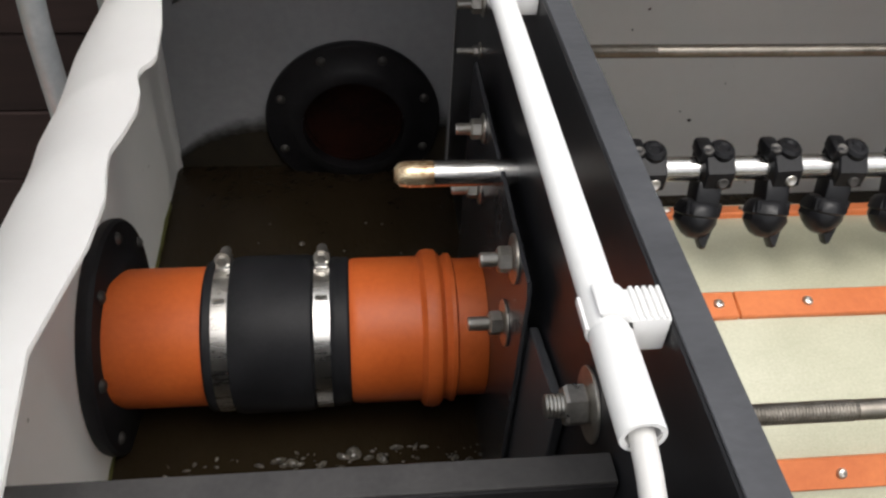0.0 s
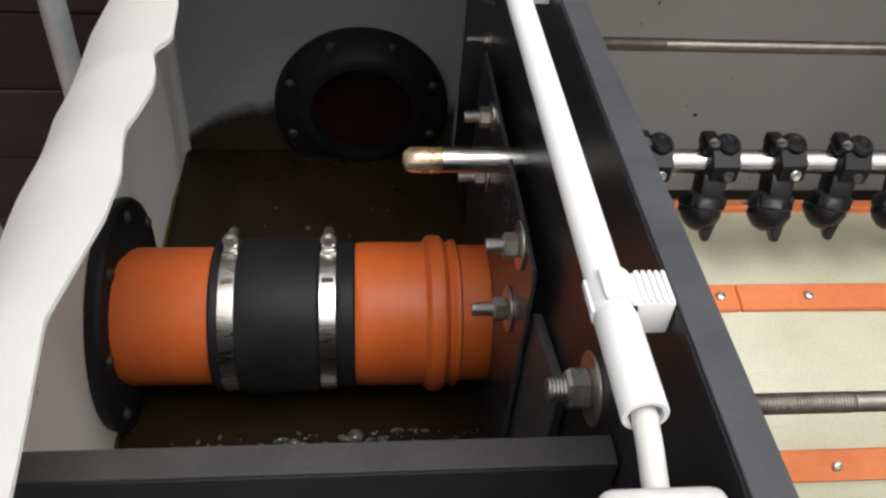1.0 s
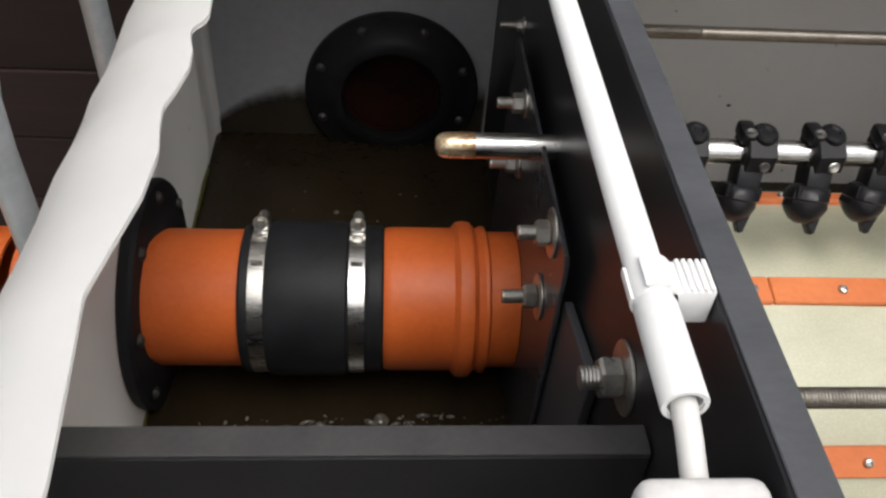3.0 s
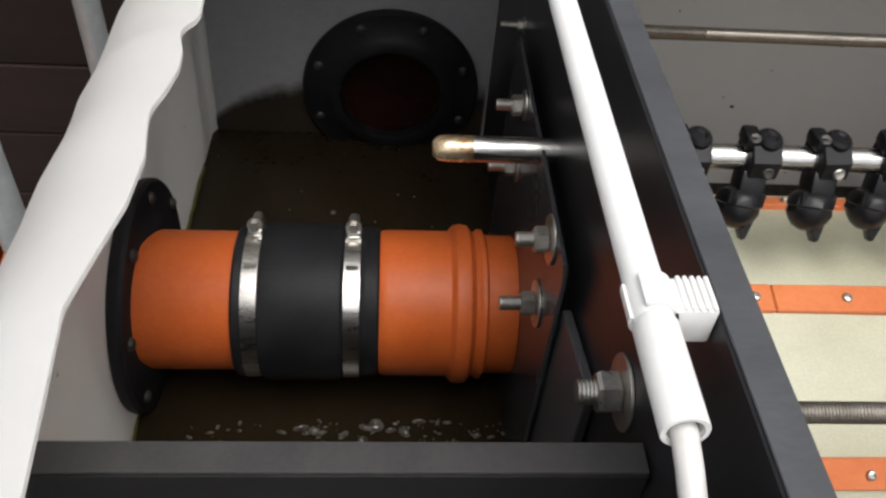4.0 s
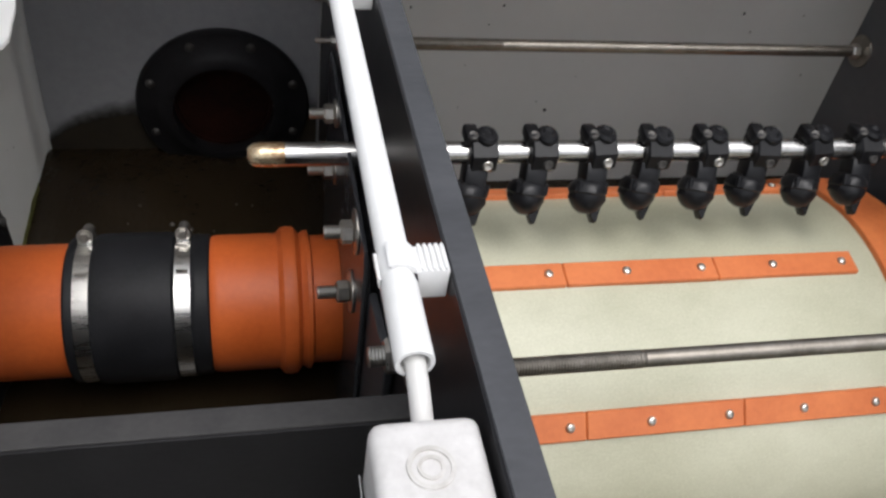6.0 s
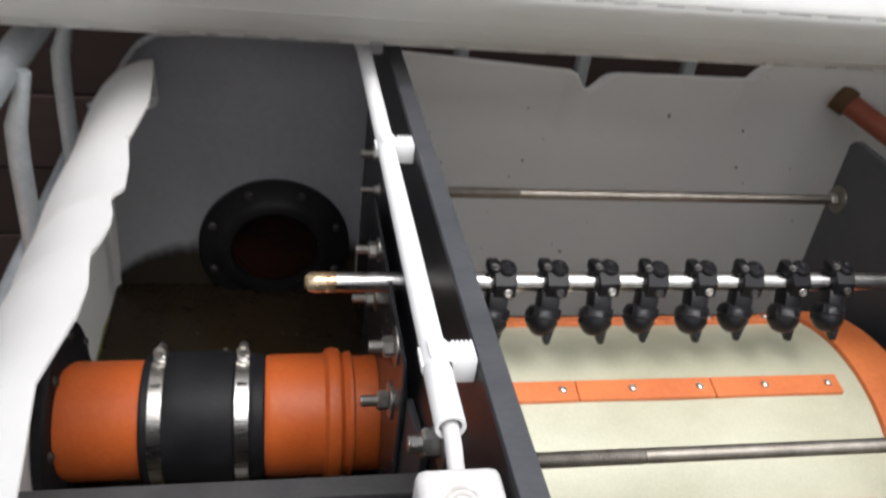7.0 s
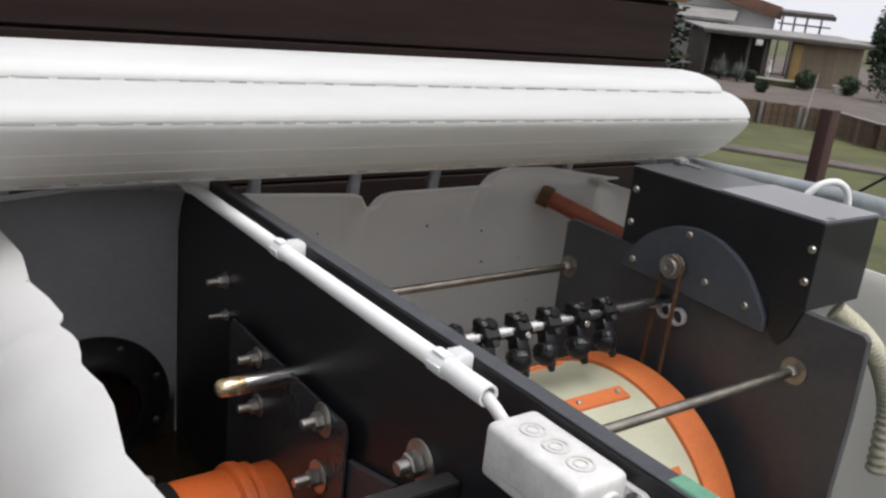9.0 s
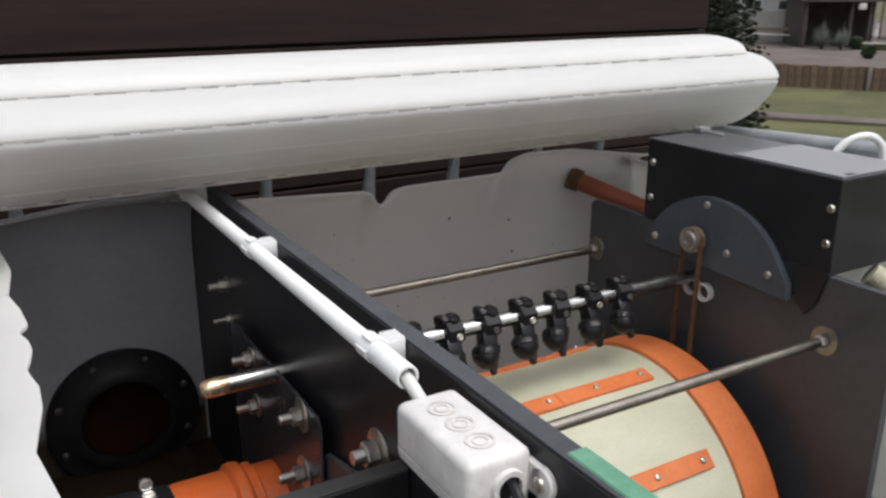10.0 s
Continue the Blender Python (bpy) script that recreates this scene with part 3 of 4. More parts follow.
end_plate = thing("end_plate", (0.765, 0.48, 0.2), "dark grey plastic end plate of the drum chamber", "plate")
part("plate", prism(B(), [(0.206, 0.17), (0.203, 0.90), (0.206, 1.008), (0.214, 1.0155), (0.745, 1.0155), (0.754, 1.007), (0.755, 0.17)], 0.760, 0.772, 0, 0.001), M_GREYSHEET, end_plate)


def stud_bolt(x, y, z, af, length, washer, label="steel stud with nut and washer on the dark plate"):
    """A stud along -x out of a plate's face at x."""
    b = thing("bolt", (x, y, z), label, "bolt", "studs on the plates")
    part("washer", tube_ring(B(), (x - 0.0025, y, z), (1, 0, 0), [(0, af * 0.3), (0.0004, washer - 0.0006), (0.001, washer), (0.002, washer), (0.002, af * 0.3)], 28), M_BOLT, b)
    part("nut", hexnut(B(), (x - 0.0026, y, z), (-1, 0, 0), af, af * 0.62), M_BOLT, b)
    part("stud", threaded(B(), (x - 0.0025, y, z), (x - length, y, z), af * 0.33, af * 0.10), M_BOLT, b)
    return b


for y, z, af, ln, ws in ((0.592, 0.940, 0.0155, 0.025, 0.013), (0.427, 0.942, 0.0170, 0.0255, 0.0185), (0.429, 0.873, 0.0170, 0.0290, 0.0185), (0.585, 0.880, 0.0150, 0.026, 0.014)):
    stud_bolt(0.1115, y - 0.001, z - 0.001, af, ln, ws)
stud_bolt(PX0, 0.727, 0.986, 0.0155, 0.026, 0.012)
stud_bolt(PX0, 0.722, 0.940, 0.0095, 0.024, 0.008)
stud_bolt(PX0, 0.2725, 0.9745, 0.0212, 0.026, 0.0215, "large steel nut with broad rusty washer on the black plate")

# ---------------------------------------------------------------- inlet pipe
PY, PZ, PR = 0.5225, 0.7655, 0.0625
pipe = thing("orange_pipe", (-0.17, PY, PZ), "orange plastic drain pipe stub in the wall flange", "pipe")
part("tube", tube_ring(B(), (-0.32, PY, PZ), (1, 0, 0), [(0, PR - 0.004), (0, PR), (0.19, PR), (0.205, PR), (0.205, PR - 0.004)], 64), M_ORANGE, pipe)
sleeve = thing("rubber_coupling", (-0.06, PY, PZ), "black rubber coupling sleeve with two steel clamps", "coupling")
X0, X1 = -0.132, -0.008
part("sleeve", tube_ring(B(), (X0, PY, PZ), (1, 0, 0), [(0, PR + 0.0006), (0, PR + 0.004), (0.002, PR + 0.0055), (0.006, PR + 0.0055), (0.0075, PR + 0.0045), (0.021, PR + 0.0045), (0.023, PR + 0.0075), (0.03, PR + 0.0085), (0.085, PR + 0.0085), (0.091, PR + 0.0075), (0.093, PR + 0.0045), (0.108, PR + 0.0045), (0.1095, PR + 0.0055), (0.114, PR + 0.0055), (0.1155, PR + 0.005), (0.122, PR + 0.005), (0.124, PR + 0.0035), (0.124, PR + 0.0006)], 64), M_RUBBER, sleeve)
for cx in (-0.1165, -0.0315):
    c = part("clamp_band", tube_ring(B(), (cx - 0.0068, PY, PZ), (1, 0, 0), [(0, PR + 0.0046), (0, PR + 0.0058), (0.0136, PR + 0.0058), (0.0136, PR + 0.0046)], 72), M_BAND, sleeve, "bright steel clamp band")
    turn = Matrix.Translation((0, PY, PZ)) @ Matrix.Rotation(radians(-24), 4, "X") @ Matrix.Translation((0, -PY, -PZ))
    sz = PZ + PR + 0.0125
    bm = box(B(), (cx - 0.0062, PY - 0.014, PZ + PR + 0.0045), (cx + 0.0062, PY + 0.016, PZ + PR + 0.0095), 0.002)
    bmesh.ops.transform(bm, matrix=turn, verts=bm.verts)
    part("screw_housing", bm, M_BAND, c)
    bm = B()
    hexnut(bm, (cx, PY - 0.010, sz), (0, -1, 0), 0.0085, 0.0055)
    rod(bm, (cx, PY - 0.0105, sz), (cx, PY + 0.016, sz), 0.0048, 14)
    tube_ring(bm, (cx, PY - 0.0105, sz), (0, 1, 0), [(0, 0.0042), (0, 0.0070), (0.0012, 0.0070), (0.0012, 0.0042)], 20)
    bmesh.ops.transform(bm, matrix=turn, verts=bm.verts)
    part("screw", bm, M_BOLT, c)
    bm = box(B(), (cx - 0.0052, PY - 0.052, PZ + PR + 0.0058), (cx + 0.0052, PY - 0.012, PZ + PR + 0.0070), 0.0004, 1)
    for v in bm.verts:
        off = (v.co.y - PY) / (PR + 0.006)
        r = v.co.z - PZ
        v.co.y, v.co.z = PY + r * math.sin(off), PZ + r * math.cos(off)
    bmesh.ops.transform(bm, matrix=turn, verts=bm.verts)
    part("band_tail", bm, M_BAND, c)
socket = thing("pipe_socket", (0.05, PY, PZ), "orange pipe socket with raised sealing bead", "pipe")
part("body", tube_ring(B(), (-0.010, PY, PZ), (1, 0, 0), [(0, PR - 0.004), (0, PR + 0.0005), (0.004, PR + 0.0032), (0.010, PR + 0.004), (0.064, PR + 0.004), (0.064, PR - 0.004)], 64), M_ORANGE, socket)
part("sealing_bead", tube_ring(B(), (-0.010, PY, PZ), (1, 0, 0), [(0.0635, PR), (0.0635, PR + 0.0045), (0.068, PR + 0.0095), (0.074, PR + 0.0105), (0.080, PR + 0.0095), (0.0835, PR + 0.0055), (0.0845, PR + 0.003), (0.0845, PR)], 64), M_ORANGE, socket)
part("lip", tube_ring(B(), (-0.010, PY, PZ), (1, 0, 0), [(0.084, PR - 0.001), (0.0845, PR + 0.003), (0.0865, PR + 0.0035), (0.090, PR + 0.006), (0.0935, PR + 0.006), (0.0955, PR + 0.002), (0.0955, PR - 0.001)], 64), M_ORANGE, socket)
part("spigot", tube_ring(B(), (-0.010, PY, PZ), (1, 0, 0), [(0.095, PR - 0.004), (0.095, PR + 0.001), (0.1212, PR + 0.001), (0.1212, PR - 0.004)], 64), M_ORANGE, socket)


def wall_flange(at, d, label):
    """Black flange with a raised ring, bolted on a wall, facing along d."""
    f = thing("pipe_flange", at, label, "flange", "wall flanges")
    part("ring", tube_ring(B(), at, d, [(0, PR + 0.001), (0, 0.108), (0.004, 0.1095), (0.0095, 0.1095), (0.013, 0.107), (0.0165, 0.084), (0.021, 0.079), (0.025, 0.072), (0.025, PR + 0.001)], 64), M_FLANGE, f)
    u, w, dd = frame_of(d)
    for k in range(8):
        a = 2 * math.pi * (k + 0.5) / 8
        p = V(at) + (u * math.cos(a) + w * math.sin(a)) * 0.0955 + dd * 0.0140
        bm = B()
        lathe(bm, p, dd, [(0, 0.0058), (0.0012, 0.0062), (0.0035, 0.0050), (0.0048, 0.0028), (0.005, 0.0008)], 12)
        part("screw", bm, M_DARKSCREW, f)
    return f


wall_flange((TX0 + 0.0050, PY + 0.022, PZ - 0.020), (1, 0, 0), "black plastic flange screwed to the white tank wall")
far = wall_flange((0.0005, TY1 - 0.0095, 0.742), (0, -1, 0), "black plastic flange low on the shaded back wall")
stub = thing("orange_pipe", (0.0005, 0.9, 0.742), "orange pipe end inside the far black flange", "pipe")
# near-black red paints the shade inside this orange pipe; a disc closes it
part("tube", tube_ring(B(), (0.0005, 0.9125, 0.742), (0, -1, 0), [(0, PR - 0.004), (0, PR), (0.012, PR), (0.012, PR - 0.004)], 48), M_PIPESHADE, stub)
part("shade_disc", lathe(B(), (0.0005, 0.9120, 0.742), (0, -1, 0), [(0, PR - 0.0035), (0.004, PR - 0.0035)], 40), M_PIPESHADE, stub, "dark reddish disc painted as the pipe's shaded inside")
outer = thing("orange_pipe", (-0.45, PY, PZ), "orange drain pipe lying outside the tank", "pipe")
part("tube", tube_ring(B(), (-0.75, PY, PZ), (1, 0, 0), [(0, PR - 0.004), (0, PR), (0.42, PR), (0.42, PR - 0.004)], 48), M_ORANGE, outer)

# ---------------------------------------------------------------- spray bar
SY, SZ, SR = 0.515, 0.950, 0.0102
bar = thing("spray_bar", (0.4, SY, SZ), "bright stainless spray tube with a tan worn end", "tube")
part("tube", rod(B(), (0.060, SY, SZ), (0.758, SY, SZ), SR, 28), M_STEEL, bar)
bm = B()
lathe(bm, (0.0605, SY, SZ), (-1, 0, 0), [(0, SR + 0.0003), (0.020, SR + 0.0003), (0.026, SR * 0.93), (0.030, SR * 0.6), (0.0305, SR * 0.5)], 24)
part("tube_end", bm, M_TAN, bar, "brown-stained closed tube end")


def spray_nozzle(x, turn):
    n = thing("spray_nozzle", (x, SY, SZ), "black clip-on spray nozzle hanging from the tube", "nozzle", "spray nozzles on the tube")
    # eight-sided clamp round the tube
    bm = B()
    octo = [(SY + 0.0188 * math.cos(radians(22.5 + 45 * k)), SZ + 0.0188 * math.sin(radians(22.5 + 45 * k))) for k in range(8)]
    prism(bm, octo, x - 0.0100, x + 0.0140, 0, 0.0014)
    part("clamp", bm, M_NOZZLE, n)
    bm = B()
    box(bm, (x - 0.0150, SY - 0.008, SZ + 0.0105), (x - 0.002, SY + 0.013, SZ + 0.0225), 0.003)
    part("latch", bm, M_NOZZLE, n)
    bm = B()
    lathe(bm, (x - 0.0085, SY - 0.004, SZ + 0.0195), (-0.15, -0.35, 1), [(0, 0.0046), (0.0028, 0.0046), (0.0036, 0.0034), (0.0030, 0.0012)], 12)
    part("latch_screw", bm, M_DARKSCREW, n)
    bm = B()
    lathe(bm, (x + 0.004, SY - 0.001, SZ + 0.0150), (0.1, -0.2, 1), [(0, 0.0100), (0.005, 0.0104), (0.0075, 0.0085), (0.0078, 0.0055), (0.0062, 0.004)], 16)
    part("cap", bm, M_NOZZLE, n)
    bm = B()
    lathe(bm, (x + 0.005, SY - 0.0165, SZ - 0.002), (0, -1, 0.35), [(0, 0.0050), (0.0018, 0.0048), (0.0026, 0.0036), (0.0020, 0.0014)], 12)
    # bright or dark steel by turns paints the screws' varying glint
    part("screw", bm, M_BOLT if turn else M_DARKSCREW, n)
    rot = Matrix.Translation((x, SY, SZ)) @ Matrix.Rotation(radians(-31), 4, "X") @ Matrix.Rotation(radians(8), 4, "Y") @ Matrix.Translation((-x, -SY, -SZ))
    bm = B()
    box(bm, (x - 0.0115, SY - 0.011, SZ - 0.032), (x + 0.0095, SY + 0.011, SZ - 0.010), 0.003)
    bmesh.ops.transform(bm, matrix=rot, verts=bm.verts)
    part("neck", bm, M_NOZZLE, n)
    # lumpy ball-shaped body, closed by a side lug and a pointed spout
    bm = B()
    lathe(bm, (x - 0.004, SY, SZ - 0.0255), (0, 0, -1), [(0, 0.0085), (0.002, 0.0135), (0.006, 0.0165), (0.012, 0.0180), (0.0135, 0.0168), (0.018, 0.0172), (0.024, 0.0145), (0.029, 0.0105), (0.032, 0.0050)], 12)
    for v in bm.verts:
        g = 1 + 0.16 * noise.noise((v.co - V((x, SY, SZ))) * 80 + V((turn, 0, 0)))
        v.co.x, v.co.y = x - 0.004 + (v.co.x - x + 0.004) * g, SY + (v.co.y - SY) * g
    bmesh.ops.transform(bm, matrix=rot, verts=bm.verts)
    body = part("nozzle_body", bm, M_NOZZLE, n)
    for k in range(3):
        c, d = math.cos(radians(100 + 120 * k)), math.sin(radians(100 + 120 * k))
        bm = rod(B(), (x - 0.004 + 0.0165 * c, SY + 0.0165 * d, SZ - 0.027), (x - 0.004 + 0.0160 * c, SY + 0.0160 * d, SZ - 0.038), 0.0024, 8)
        bmesh.ops.transform(bm, matrix=rot, verts=bm.verts)
        part("grip_rib", bm, M_NOZZLE, body)
    bm = B()
    prism(bm, [(x - 0.006, SZ - 0.049), (x + 0.0105, SZ - 0.042), (x + 0.0060, SZ - 0.0640), (x + 0.0030, SZ - 0.0655), (x + 0.0005, SZ - 0.060)], SY - 0.007, SY + 0.004, 1, 0.0012)
    bmesh.ops.transform(bm, matrix=rot, verts=bm.verts)
    part("tip", bm, M_NOZZLE, n)
    return n


PITCH, NX = 0.0553, 0.2280
bright_glint, dim_glint = spray_nozzle(NX, True), spray_nozzle(NX + PITCH, False)
for k in range(2, 8):
    src = dim_glint if k % 2 else bright_glint
    copy_thing(src, pose(NX + PITCH * k, SY, SZ, (-3, 4, -1, 5, 2, -4)[k - 2], 0, (4, -3, 2, -4, 5, -2)[k - 2]))

# ---------------------------------------------------------------- tie rods
for y, z in ((0.2900, 0.9312), (0.7333, 0.9322)):
    r = thing("tie_rod", (0.45, y, z), "long weathered threaded steel tie rod between the plates", "rod", "tie rods")
    part("shank", rod(B(), (0.305, y, z), (0.748, y, z), 0.0066, 18), M_ROD, r)
    part("thread", threaded(B(), (PX1, y, z), (0.306, y, z), 0.0070, 0.0022, 16), M_ROD, r)
    part("nut", hexnut(B(), (0.756, y, z), (-1, 0, 0), 0.016, 0.010), M_BOLT, r)
    part("washer", tube_ring(B(), (0.760, y, z), (-1, 0, 0), [(0, 0.006), (0, 0.0195), (0.0025, 0.019), (0.003, 0.006)], 28), M_ROD, r)

# ---------------------------------------------------------------- drum
DY, DZ, DR, DX0, DX1 = 0.508, 0.622, 0.225, 0.152, 0.662
drum = thing("filter_drum", (0.43, DY, DZ), "drum covered in pale gauze with orange rims and strips", "drum")
bm = B()
NS, NXS = 120, 36
grid = []
for i in range(NXS + 1):
    x = DX0 + (DX1 - DX0) * i / NXS
    row = []
    for k in range(NS):
        a = 2 * math.pi * k / NS
        r = DR + 0.0016 * noise.noise((x * 9, math.cos(a) * 2.5, math.sin(a) * 2.5))
        row.append(bm.verts.new((x, DY + r * math.sin(a), DZ + r * math.cos(a))))
    grid.append(row)
for i in range(NXS):
    for k in range(NS):
        bm.faces.new((grid[i][k], grid[i][(k + 1) % NS], grid[i + 1][(k + 1) % NS], grid[i + 1][k]))
part("gauze", bm, M_MESH, drum)
part("rim", tube_ring(B(), (0.660, DY, DZ), (1, 0, 0), [(0, 0.19), (0, DR + 0.004), (0.001, DR + 0.0055), (0.058, DR + 0.0055), (0.060, DR + 0.004), (0.060, 0.19)], 128), M_ORANGE_SHEET, drum)
part("rim", tube_ring(B(), (0.1495, DY, DZ), (1, 0, 0), [(0, 0.19), (0, DR + 0.004), (0.006, DR + 0.005), (0.006, 0.19)], 128), M_ORANGE_SHEET, drum)
part("end_disc", lathe(B(), (0.722, DY, DZ), (1, 0, 0), [(0, 0.215), (0.006, 0.215)], 96), M_GREYSHEET, drum, "dark grey disc closing the drum")
for k in range(10):
    a = radians(-11.6 + 36 * k)
    rot = Matrix.Translation((0, DY, DZ)) @ Matrix.Rotation(-a, 4, "X") @ Matrix.Translation((0, -DY, -DZ))
    pieces = []
    for s in range(3):
        bm = box(B(), (0.160 + 0.157 * s, DY - 0.0128, DZ + DR - 0.002), (0.160 + 0.157 * (s + 1) - 0.0005, DY + 0.0128, DZ + DR + 0.0048), 0.0012, 1)
        bmesh.ops.transform(bm, matrix=rot, verts=bm.verts)
        pieces.append(part("strip", bm, M_ORANGE_SHEET, drum))
    for s in range(6):
        x = 0.2225 + 0.0785 * s
        bm = B()
        lathe(bm, (x, DY, DZ + DR + 0.0048), (0, 0, 1), [(0, 0.0046), (0.0008, 0.0046), (0.0024, 0.0036), (0.0030, 0.0020), (0.0022, 0.0012)], 12)
        bmesh.ops.transform(bm, matrix=rot, verts=bm.verts)
        part("screw", bm, M_BOLT, pieces[s // 2])

# ---------------------------------------------------------------- conduit, clips, cable and box
CXX, CZZ, CR = 0.0997, 1.0972, 0.0082
conduit = thing("conduit", (CXX, 0.5, CZZ), "white plastic cable conduit clipped along the black plate", "conduit")
part("tube", tube_ring(B(), (CXX, 0.168, CZZ), (0, 1, 0), [(0, CR - 0.0014), (0, CR - 0.0002), (0.0004, CR), (0.708, CR), (0.708, CR - 0.0014)], 32), M_PVC, conduit)
part("socket", tube_ring(B(), (CXX, 0.1665, CZZ), (0, 1, 0), [(0, CR - 0.0012), (0, CR + 0.0006), (0.0005, CR + 0.0009), (0.047, CR + 0.0009), (0.050, CR + 0.0001), (0.050, CR - 0.0002), (0.003, CR - 0.0002)], 32), M_PVC, conduit, "slightly wider conduit end")
for y in (0.2265, 0.521, 0.80):
    clip = thing("conduit_clip", (CXX, y, CZZ), "white ribbed conduit clip fixed to the plate", "clip", "conduit clips")
    bm = B()
    u0, u1 = radians(-190), radians(60)
    inner, outerp = [], []
    for k in range(25):
        a = u0 + (u1 - u0) * k / 24
        inner.append((CXX + (CR + 0.0002) * math.cos(a), CZZ + (CR + 0.0002) * math.sin(a)))
        outerp.append((CXX + (CR + 0.0017) * math.cos(a), CZZ + (CR + 0.0017) * math.sin(a)))
    prism(bm, outerp + inner[::-1], y - 0.009, y + 0.009, 1)
    part("saddle", bm, M_PVC, clip)
    bm = B()
    a0, a1 = radians(-5), radians(118)
    ring = [[(CXX + (CR + d) * math.cos(a0 + (a1 - a0) * k / 14), CZZ + (CR + d) * math.sin(a0 + (a1 - a0) * k / 14)) for k in range(15)] for d in (0.0003, 0.0026)]
    prism(bm, ring[1] + ring[0][::-1], y - 0.0085, y + 0.0085, 1, 0.0006)
    part("strap", bm, M_PVC, clip)
    part("base", box(B(), (CXX + 0.006, y - 0.009, CZZ - 0.013), (PX0 - 0.0005, y + 0.009, CZZ + 0.006), 0.0012), M_PVC, clip)
    for k in range(5):
        x = CXX + 0.0108 + 0.0029 * k
        part("rib", box(B(), (x, y - 0.0087, CZZ + 0.004), (x + 0.0020, y + 0.0092, CZZ + 0.0076), 0.0006, 1), M_PVC, clip)
cable = thing("cable", (CXX, 0.17, CZZ), "pale grey cable running from conduit to junction box", "cable")
part("sheath", sweep(B(), curve_pts([(CXX, 0.62, CZZ - 0.001), (CXX, 0.3, CZZ - 0.001), (CXX + 0.0004, 0.185, CZZ - 0.001), (CXX + 0.0008, 0.162, CZZ - 0.005), (CXX + 0.001, 0.143, CZZ - 0.013), (CXX + 0.001, 0.12, CZZ - 0.016)], 36), 0.0050, 14), M_CABLE, cable)

jbox = thing("junction_box", (0.1, 0.093, 1.06), "white plastic junction box on the black plate", "box")
part("body", box(B(), (0.0765, 0.046, 1.057), (0.1235, 0.140, 1.100), 0.006, 3), M_PVC_OLD, jbox)
for k in range(3):
    y = 0.068 + 0.0235 * k
    kn = part("knockout", tube_ring(B(), (0.099, y, 1.1008), (0, 0, 1), [(-0.0010, 0.0078), (-0.0010, 0.0100), (0.0002, 0.0098), (0.0002, 0.0080)], 28), M_STAIN, jbox, "grimy ring of a knockout")
    part("inner_ring", tube_ring(B(), (0.099, y, 1.1008), (0, 0, 1), [(-0.0010, 0.0040), (-0.0010, 0.0056), (0.0001, 0.0055), (0.0001, 0.0041)], 22), M_STAIN, kn)
part("seam", box(B(), (0.0741, 0.052, 1.070), (0.0746, 0.133, 1.0707), 0.0001, 1), M_SEAM, jbox)
bm = B()
tube_ring(bm, (0.105, 0.0465, 1.078), (0, -1, 0), [(0, 0.0085), (0, 0.0125), (0.004, 0.012), (0.004, 0.0085)], 26)
part("cable_entry", bm, M_PVC_OLD, jbox)
# a thin black disc stands in for the shade inside the cable entry
part("entry_shade_disc", lathe(B(), (0.105, 0.0462, 1.078), (0, -1, 0), [(0, 0.0085), (0.0006, 0.0085)], 22), M_NOZZLE, jbox, "black disc painted as the cable entry's dark inside")
bm = B()
lathe(bm, (0.1265, 0.036, 1.080), (-1, 0, 0), [(0, 0.0105), (0.001, 0.0112), (0.004, 0.0112), (0.005, 0.0104)], 24)
box(bm, (0.1215, 0.036, 1.0692), (0.1265, 0.052, 1.0908), 0.001, 1)
lug = part("mounting_lug", bm, M_PVC_OLD, jbox)
part("screw", lathe(B(), (0.1215, 0.036, 1.080), (-1, 0, 0), [(0, 0.0052), (0.002, 0.0048), (0.0030, 0.003), (0.0031, 0.001)], 16), M_BOLT, lug)
jbox.location += V((-0.0012, 0, -0.003))
lead = thing("cable", (0.105, 0.0, 1.05), "black cable leaving the junction box downwards", "cable")
part("sheath", sweep(B(), curve_pts([(0.105, 0.055, 1.078), (0.104, 0.036, 1.075), (0.101, 0.022, 1.05), (0.099, 0.015, 0.99), (0.098, 0.012, 0.90)], 24), 0.0036, 10), M_NOZZLE, lead)

# ---------------------------------------------------------------- drive
mbox = thing("motor_housing", (0.83, 0.45, 0.975), "black folded plastic motor housing on the end plate", "housing")
part("body", box(B(), (0.757, 0.295, 1.0160), (0.893, 0.625, 1.1365), 0.0012, 1), M_BLACK, mbox)
part("lid", box(B(), (0.7565, 0.2945, 1.1370), (0.8935, 0.6255, 1.1400), 0.001, 1), M_LID, mbox, "mid-grey lid plate")
# the sky's reflection on the near half of the lid, painted as a pale strip
part("lid", box(B(), (0.7580, 0.2965, 1.1405), (0.8925, 0.465, 1.1425), 0.001, 1), M_SHEENGREY, mbox, "pale strip painting the sky's reflection on the lid")
for y, z in ((0.305, 1.101), (0.305, 1.056), (0.612, 1.104), (0.612, 1.050)):
    part("screw", lathe(B(), (0.757, y, z), (-1, 0, 0), [(0, 0.0058), (0.002, 0.0056), (0.0038, 0.0042), (0.0042, 0.001)], 16), M_BOLT, mbox)
part("slot", box(B(), (0.772, 0.299, 1.1424), (0.786, 0.306, 1.1429), 0.0001, 1), M_NOZZLE, mbox, "small dark slot")
part("flap", prism(B(), [(0.2952, 1.019), (0.352, 1.019), (0.336, 0.968), (0.322, 0.957), (0.308, 0.975)], 0.7545, 0.7595, 0, 0.0004), M_BLACK, mbox)
gear = thing("gear_plate", (0.75, 0.48, 1.0), "blue-grey half-round plate screwed over the end plate", "plate")
